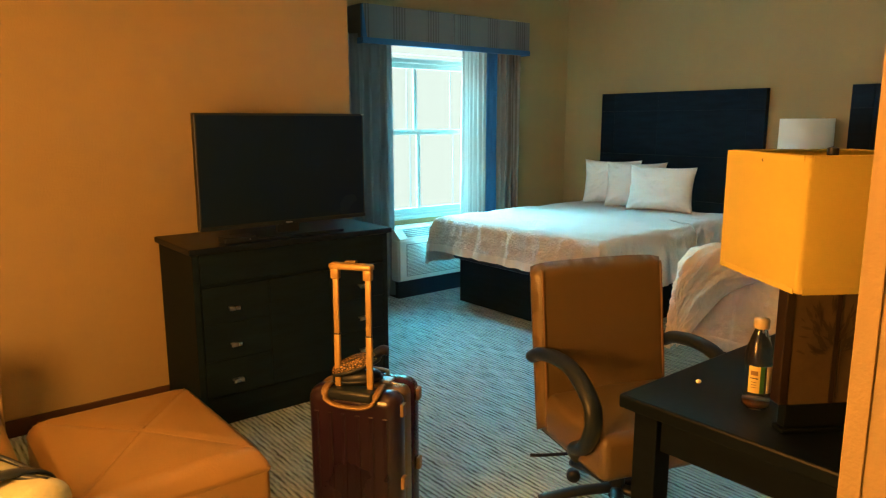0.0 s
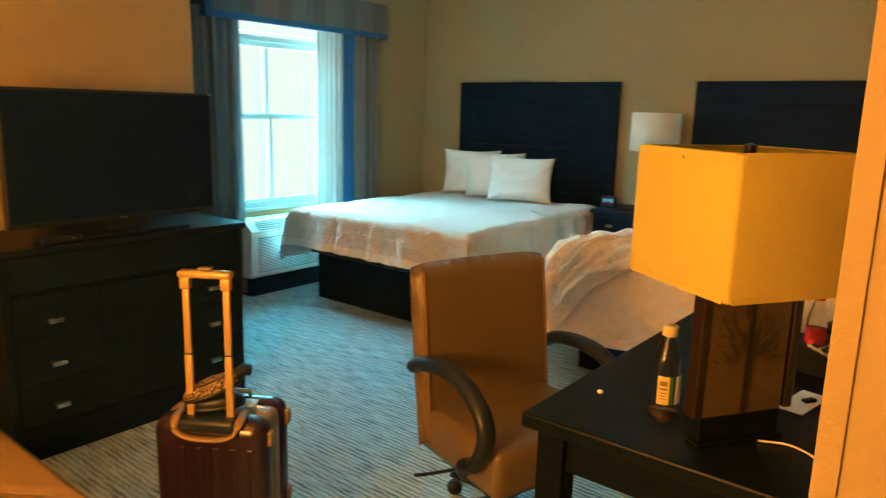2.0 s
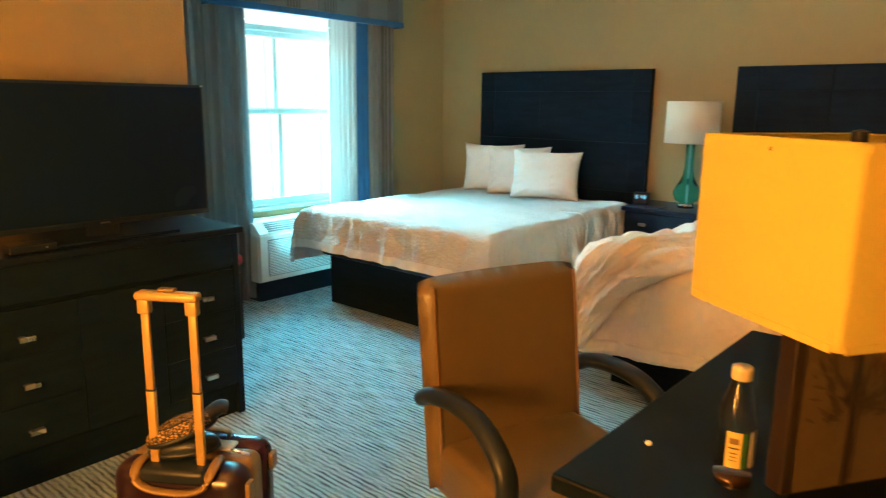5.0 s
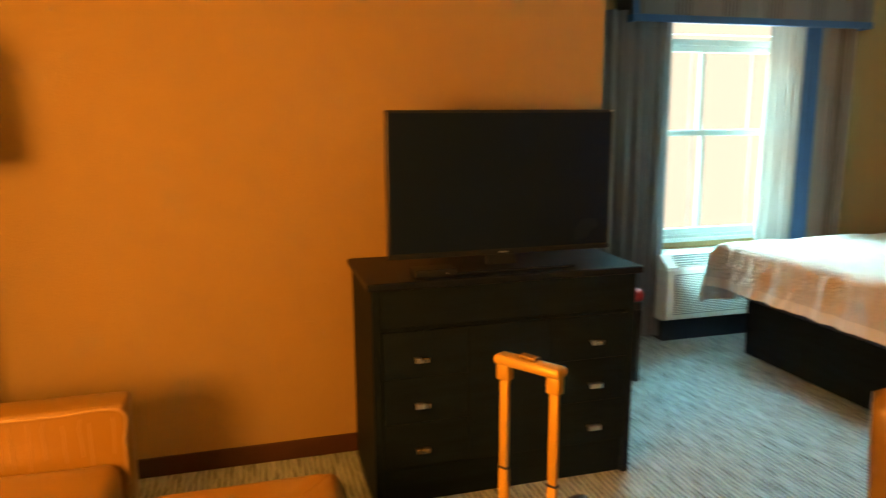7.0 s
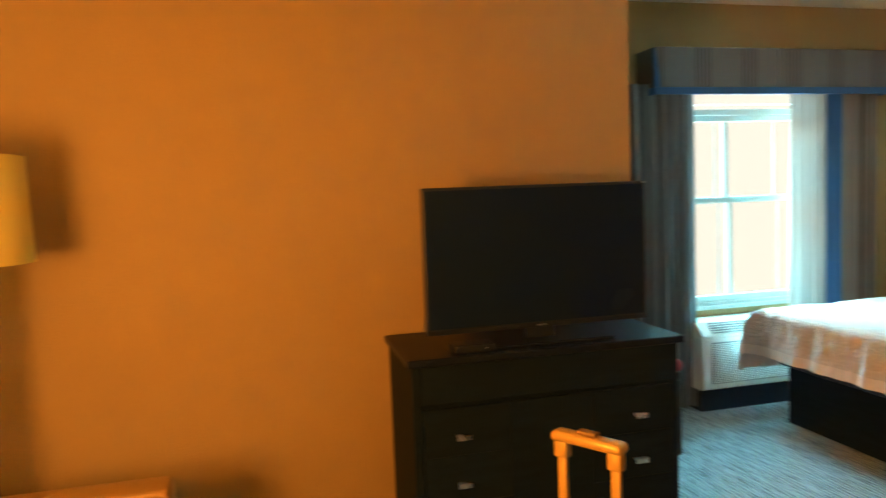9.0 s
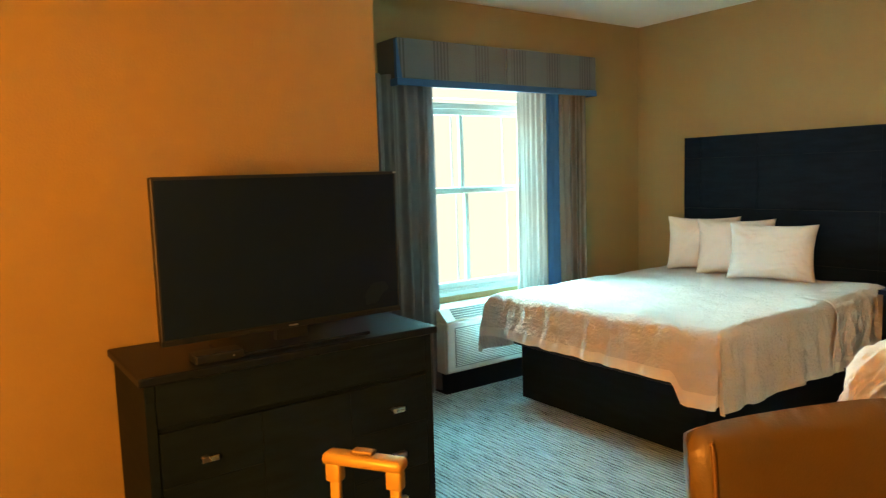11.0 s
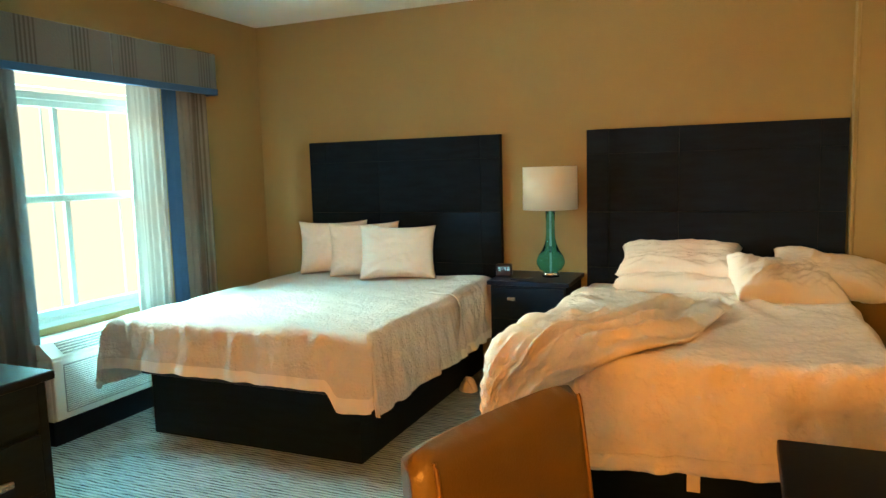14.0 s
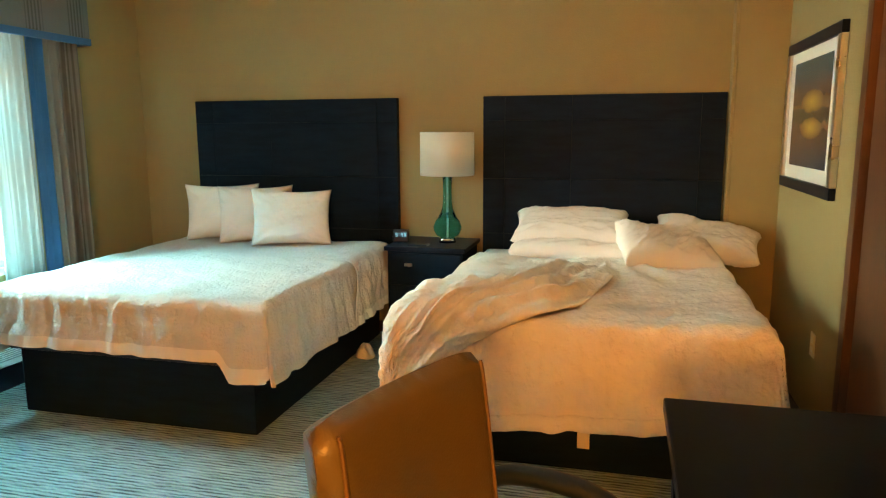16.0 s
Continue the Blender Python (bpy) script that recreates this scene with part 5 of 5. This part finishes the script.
def sofa():
    s = thing("sofa", pose(0, 0, 0), "tan upholstered sofa with veined arm panels and cream piping", "sofa")
    part("base", boxed(-0.50, 0.36, 1.66, 3.16, 0.08, 0.29, 0.02), "uphol", s)
    part("seat_cushion", cushion(-0.30, 0.39, 1.76, 2.40, 0.291, 0.45, 0.02, 1), "uphol", s, "", True)
    part("seat_cushion", cushion(-0.30, 0.39, 2.41, 3.05, 0.291, 0.45, 0.02, 2), "uphol", s, "", True)
    for y0, y1 in ((1.62, 1.755), (3.055, 3.19)):
        arm = part("arm", boxed(-0.42, 0.41, y0, y1, 0.08, 0.62, 0.018, 3), "uphol", s, "", True)
        inner = y1 if y0 < 2 else y0
        k = 1 if y0 < 2 else -1
        part("piping", tube([(-0.28, inner + k * 0.002, 0.625), (-0.1, inner + k * 0.003, 0.606), (0.2, inner + k * 0.003, 0.606), (0.395, inner + k * 0.003, 0.604), (0.402, inner + k * 0.003, 0.5), (0.402, inner + k * 0.003, 0.36)], 0.005, n=50, seg=8), "vein", arm, "cream piping", True)
        random.seed(9)
        for i in range(15):
            x = -0.24 + i * 0.043 + random.uniform(-0.012, 0.012)
            top = random.uniform(0.57, 0.595)
            part("vein_stripe", tube([(x + random.uniform(-0.004, 0.004), inner + k * 0.0012, top - j * random.uniform(0.028, 0.04)) for j in range(5)], 0.0022, 0.0015, 16, 5), "vein", arm)

    def back(u, v):
        y = 1.625 + 1.565 * u
        lean = -0.28 - 0.22 * v
        e = max(0.0, 1 - abs(2 * u - 1) ** 14) ** 0.3
        x = lean + 0.05 * math.sin(v * math.pi) * e + 0.004 * wob(u * 8, v * 4, 3)
        z = 0.42 + (0.44 - 0.05 * abs(2 * u - 1) ** 8) * v
        return (x, y, z)
    bm = sheet(40, 16, back)
    b = part("backrest", bm, "uphol", s, "", True)
    m = b.modifiers.new("thickness", "SOLIDIFY")
    m.thickness, m.offset = 0.10, 0.0
    part("piping", tube([(-0.235, 3.178, 0.56), (-0.34, 3.186, 0.72), (-0.40, 3.186, 0.835), (-0.46, 3.15, 0.868), (-0.48, 2.9, 0.878), (-0.48, 2.2, 0.878), (-0.48, 1.65, 0.86)], 0.0055, n=60, seg=8), "vein", b, "cream piping", True)
    for x in (-0.44, 0.30):
        for y in (1.70, 3.10):
            part("foot", boxed(x, x + 0.05, y - 0.025, y + 0.025, 0, 0.079), "espresso", s)


sofa()


def ottoman():
    o = thing("ottoman", pose(0.742, 2.505, 0), "square tan leather ottoman with crossed seams", "ottoman")
    a, b = 0.292, 0.375
    part("base", boxed(-a, a, -b, b, 0.05, 0.36, 0.02, 3), "uphol", o, "", True)

    def top(u, v):
        x, y = (2 * u - 1), (2 * v - 1)
        seam = min(abs(abs(x) - abs(y)), 0.12) / 0.12
        e = max(abs(x), abs(y))
        z = 0.424 + 0.016 * (1 - e) - 0.006 * (1 - seam) - 0.06 * max(0, (e - 0.82) / 0.18) ** 2.4
        return (x * a * 1.005, y * b * 1.005, z)
    cap = part("top_cushion", sheet(48, 48, top), "uphol", o, "seamed leather top", True)
    part("side_band", boxed(-a, a, -b, b, 0.345, 0.364, 0.006), "uphol", o)
    for s, t2 in ((1, 1), (1, -1), (-1, 1), (-1, -1)):
        part("seam", tube([(s * a * k, t2 * b * k, 0.4185 + 0.016 * (1 - k)) for k in (0.02, 0.3, 0.6, 0.88)], 0.0016, n=14, seg=6), "uphol", cap)
        part("foot", boxed(s * 0.24 - 0.02, s * 0.24 + 0.02, t2 * 0.32 - 0.02, t2 * 0.32 + 0.02, 0, 0.049), "espresso", o)


ottoman()


def travel_bag():
    g = thing("travel_bag", pose(0.19, 2.05, 0.462) @ pose(0, 0, 0, 0, 0, 24), "pale green and black travel bag lying on the sofa", "bag")
    bm = boxed(-0.165, 0.165, -0.25, 0.25, 0.0, 0.165, 0.06, 4)
    bmesh.ops.subdivide_edges(bm, edges=[e for e in bm.edges if e.calc_length() > 0.1], cuts=5, use_grid_fill=True)
    for v in bm.verts:
        v.co += Vector((wob(v.co.x * 7, v.co.y * 7, 1), wob(v.co.y * 7, v.co.z * 7, 2), wob(v.co.x * 6, v.co.y * 6, 3))) * 0.018
        v.co.z = max(v.co.z, -0.012)
    part("body", bm, "bag", g, "pale green cloth", True)
    for y in (-0.12, 0.14):
        part("strap", tube([(-0.18, y, 0.02), (-0.172, y, 0.13), (-0.1, y + 0.01, 0.182), (0.08, y - 0.01, 0.186), (0.172, y, 0.13), (0.185, y, 0.02)], 0.006, 0.026, 40, 8), "black", g, "black webbing strap", True)
    part("piping", tube([(0.12, -0.2, 0.165), (0.05, -0.06, 0.192), (0.13, 0.02, 0.17), (0.175, -0.1, 0.12), (0.15, -0.2, 0.13)], 0.008, n=40, seg=8), "black", g, "", True)
    part("handle", tube([(0.10, 0.14, 0.17), (0.15, 0.19, 0.19), (0.18, 0.24, 0.15), (0.16, 0.25, 0.08)], 0.022, 0.012, 24, 8), "black", g, "black carrying handle", True)


travel_bag()


def floor_lamp():
    l = thing("floor_lamp", pose(-0.262, 3.42, 0), "clear acrylic column floor lamp with cream drum shade", "lamp")
    sh = lathe([(0.247, 1.305), (0.238, 1.655), (0.234, 1.655), (0.243, 1.305), (0.247, 1.305)], 56)
    part("shade", sh, "shadecream", l, "cream cloth drum shade", True)
    part("spider", boxed(-0.236, 0.236, -0.003, 0.003, 1.62, 1.626), "black", l)
    part("stem", lathe([(0.0, 1.28), (0.01, 1.28), (0.01, 1.63), (0.0, 1.63)], 12), "black", l)
    for z in (1.268, 0.858):
        part("collar", boxed(-0.078, 0.078, -0.05, 0.05, z - 0.009, z + 0.009, 0.003), "black", l, "dark metal collar plate")
    for z0, z1 in ((0.868, 1.258), (0.04, 0.848)):
        for x in (-0.053, 0.0, 0.053):
            part("acrylic_rod", boxed(x - 0.024, x + 0.024, -0.034, 0.034, z0, z1, 0.005), "acrylic", l, "clear acrylic bar")
        # Thin dark rods, added to draw the dark outlines seen in the clear acrylic.
        for x in (-0.0265, 0.0265):
            part("dark_outline_rod", lathe([(0.0, z0), (0.0022, z0), (0.0022, z1), (0.0, z1)], 10, (x, 0)), "mahog", l)
    part("foot", boxed(-0.13, 0.13, -0.10, 0.10, 0.0, 0.039, 0.006), "black", l)


floor_lamp()


def end_table():
    # Unseen table and lamp base, added to carry the warm light inferred from shadows.
    t = thing("end_table", pose(-0.34, 1.34, 0), "dark espresso end table added out of view beside the sofa", "table")
    part("top", boxed(-0.24, 0.24, -0.24, 0.24, 0.56, 0.60, 0.005), "gloss", t)
    for x in (-0.2, 0.2):
        for y in (-0.2, 0.2):
            part("leg", boxed(x - 0.025, x + 0.025, y - 0.025, y + 0.025, 0, 0.559), "espresso", t)
    l = thing("table_lamp", pose(-0.32, 1.30, 0.601), "lamp base added out of view below the inferred warm light", "lamp")
    part("foot", lathe([(0.0, 0), (0.07, 0), (0.07, 0.02), (0.02, 0.04), (0.015, 0.48), (0.0, 0.48)], 24), "chrome", l, "", True)


end_table()


# ---------- suitcase and cap ----------
def suitcase():
    hx, hy = 1.346, 2.083
    ang = math.degrees(math.atan2(-0.837, 0.549))
    s = thing("suitcase", pose(hx, hy, 0) @ pose(0, 0, 0, 0, 0, ang), "maroon hard-shell suitcase with gold trim and raised handle", "suitcase")
    # local x: across the case, y: away from the handle side
    w = 0.168
    part("back_shell", boxed(-w, w, -0.075, 0.028, 0.055, 0.578, 0.046, 6), "maroon", s, "glossy maroon shell", True)
    part("front_shell", boxed(-w, w, 0.062, 0.165, 0.055, 0.578, 0.046, 6), "purple", s, "glossy deep purple shell", True)
    part("zip_band", boxed(-w + 0.006, w - 0.006, 0.0, 0.09, 0.061, 0.572, 0.03, 5), "gold", s, "champagne gold zip band", True)
    part("collar_well", boxed(-0.082, 0.082, -0.083, -0.012, 0.545, 0.583, 0.012, 3), "black", s, "dark handle well", True)
    part("top_collar", tube([(-0.088, -0.004, 0.584), (-0.094, -0.045, 0.584), (-0.092, -0.074, 0.572), (-0.082, -0.084, 0.548), (-0.05, -0.087, 0.534), (0.0, -0.087, 0.53), (0.05, -0.087, 0.534), (0.082, -0.084, 0.548), (0.092, -0.074, 0.572), (0.094, -0.045, 0.584), (0.088, -0.004, 0.584)], 0.007, 0.013, 60, 10), "gold", s, "curved gold handle collar", True)
    for i in range(6):
        x = -0.125 + i * 0.05
        part("shell_rib", boxed(x - 0.008, x + 0.008, -0.079, -0.073, 0.11, 0.50, 0.0025), "maroon", s)
    for x in (-0.058, 0.058):
        part("handle_tube", boxed(x - 0.0105, x + 0.0105, -0.046, -0.032, 0.575, 0.765, 0.003), "goldtube", s, "", True)
        part("handle_tube", boxed(x - 0.0095, x + 0.0095, -0.0445, -0.0335, 0.766, 0.975, 0.0025), "goldtube", s, "", True)
        part("handle_collar", boxed(x - 0.0108, x + 0.0108, -0.0465, -0.0315, 0.763, 0.767), "black", s)
        part("grip_socket", boxed(x - 0.0145, x + 0.0145, -0.05, -0.028, 0.953, 0.992, 0.004), "goldtube", s, "", True)
    gm = bmesh.new()
    box(gm, -0.076, 0.076, -0.057, -0.021, 0.985, 1.006, 0.008, 3)
    for vert in gm.verts:
        vert.co.z += 0.006 * (1 - (vert.co.x / 0.076) ** 2)
    grip = part("grip", gm, "goldtube", s, "gold grip", True)
    part("release_button", boxed(-0.02, 0.02, -0.049, -0.029, 1.008, 1.016, 0.003), "gold", grip)
    for y in (-0.03, 0.12):
        part("side_foot", boxed(w - 0.002, w + 0.012, y - 0.02, y + 0.012, 0.50, 0.545, 0.005), "gold", s)
        part("side_foot", boxed(w - 0.002, w + 0.012, y - 0.02, y + 0.012, 0.24, 0.285, 0.005), "gold", s)
    part("top_handle", tube([(-0.06, 0.11, 0.578), (-0.05, 0.11, 0.596), (0.05, 0.11, 0.596), (0.06, 0.11, 0.578)], 0.006, 0.012, 24, 8), "gold", s, "", True)
    part("luggage_tag", boxed(0.03, 0.10, 0.03, 0.075, 0.581, 0.590, 0.003), "tag", s, "grey luggage tag")
    part("zip_pull", tube([(0.08, 0.045, 0.58), (0.11, 0.03, 0.586), (0.145, 0.035, 0.576)], 0.004, n=16, seg=8), "nickel", s, "", True)
    for x in (-0.13, 0.13):
        for y in (-0.04, 0.13):
            wheel = part("wheel", lathe([(0.0, -0.012), (0.024, -0.012), (0.027, 0), (0.024, 0.012), (0.0, 0.012)], 18), "black", s, "", True)
            wheel.matrix_basis = pose(x, y, 0.0275, 90, 0, 70)
            part("wheel_fork", boxed(x - 0.016, x + 0.016, y - 0.016, y + 0.016, 0.045, 0.062), "black", s)
    # a pair of slippers lying between the tubes
    m = pose(hx, hy, 0) @ pose(0, 0, 0, 0, 0, ang)

    def slipper(at_point, turn, tilt, upper, label):
        c = thing("slipper", m @ pose(*at_point) @ pose(0, 0, 0, 0, 0, turn) @ pose(0, 0, 0, 0, -tilt, 0), label, "slipper", "slippers on the suitcase")

        def top(u, v):
            a = 2 * math.pi * u
            rr = 1 - v ** 2.4
            wide = 0.040 * (1 + 0.18 * math.cos(a))
            return (0.085 * rr * math.cos(a), wide * rr * math.sin(a), 0.014 + 0.030 * math.sin(v * math.pi / 2) + 0.002 * wob(math.cos(a) * 3, math.sin(a) * 3, v))
        part("upper", sheet(48, 16, top), upper, c, "", True)
        part("sole", lathe([(0.0, 0.0), (0.080, 0.0), (0.088, 0.006), (0.087, 0.014), (0.0, 0.015)], 40, (0, 0), 0.5), "black", c, "black sole", True)
        part("trim_cord", tube([(0.055 * math.cos(q * 0.524), 0.024 * math.sin(q * 0.524), 0.041 - 0.004 * abs(math.cos(q * 0.524))) for q in range(13)], 0.0028, n=44, seg=6), "black", c, "black cord trim", True)
        return c
    slipper((-0.006, 0.004, 0.588), 14, 4, "black", "dark slipper lying upside down on the suitcase")
    c = slipper((-0.004, 0.000, 0.636), 26, 18, "spots", "black and gold snake-print slipper on the suitcase")
    part("heel", tube([(0.06, 0.0, 0.016), (0.08, 0.006, 0.024), (0.10, 0.012, 0.026), (0.112, 0.014, 0.018)], 0.017, 0.024, 18, 12), "black", c, "glossy black heel", True)


suitcase()


# ---------- dark kitchenette behind the partition ----------
def kitchenette():
    k = thing("counter", pose(1.33, -0.30, 0), "dark cabinet with brown speckled granite top", "counter")
    part("cabinet", boxed(0.02, 1.58, 0.04, 0.70, 0.0, 0.86), "espresso", k)
    part("worktop", boxed(0.0, 1.60, 0.0, 0.702, 0.861, 0.895, 0.006), "granite", k, "brown speckled granite worktop")
    # Added black block; the dark of the unlit room is put in as colour.
    part("back_panel", boxed(0.9, 1.6, 0.0, 0.702, 0.896, 2.3), "black", k, "black block standing in for the unlit room's darkness")
    s = thing("cup_stack", pose(1.90, 0.295, 0.8965), "stack of upturned dark brown cups on the counter", "cups")
    for i in range(4):
        z = 0.012 * i
        part("cup", lathe([(0.056, z), (0.058, z + 0.004), (0.055, z + 0.008), (0.038, z + 0.12), (0.0, z + 0.12)], 28), "mahog", s, "", True)
    t = thing("tray", pose(1.80, 0.17, 0.8965), "black plastic amenity box", "box")
    part("box", boxed(-0.05, 0.12, -0.12, 0.05, 0, 0.06, 0.004), "black", t)


kitchenette()
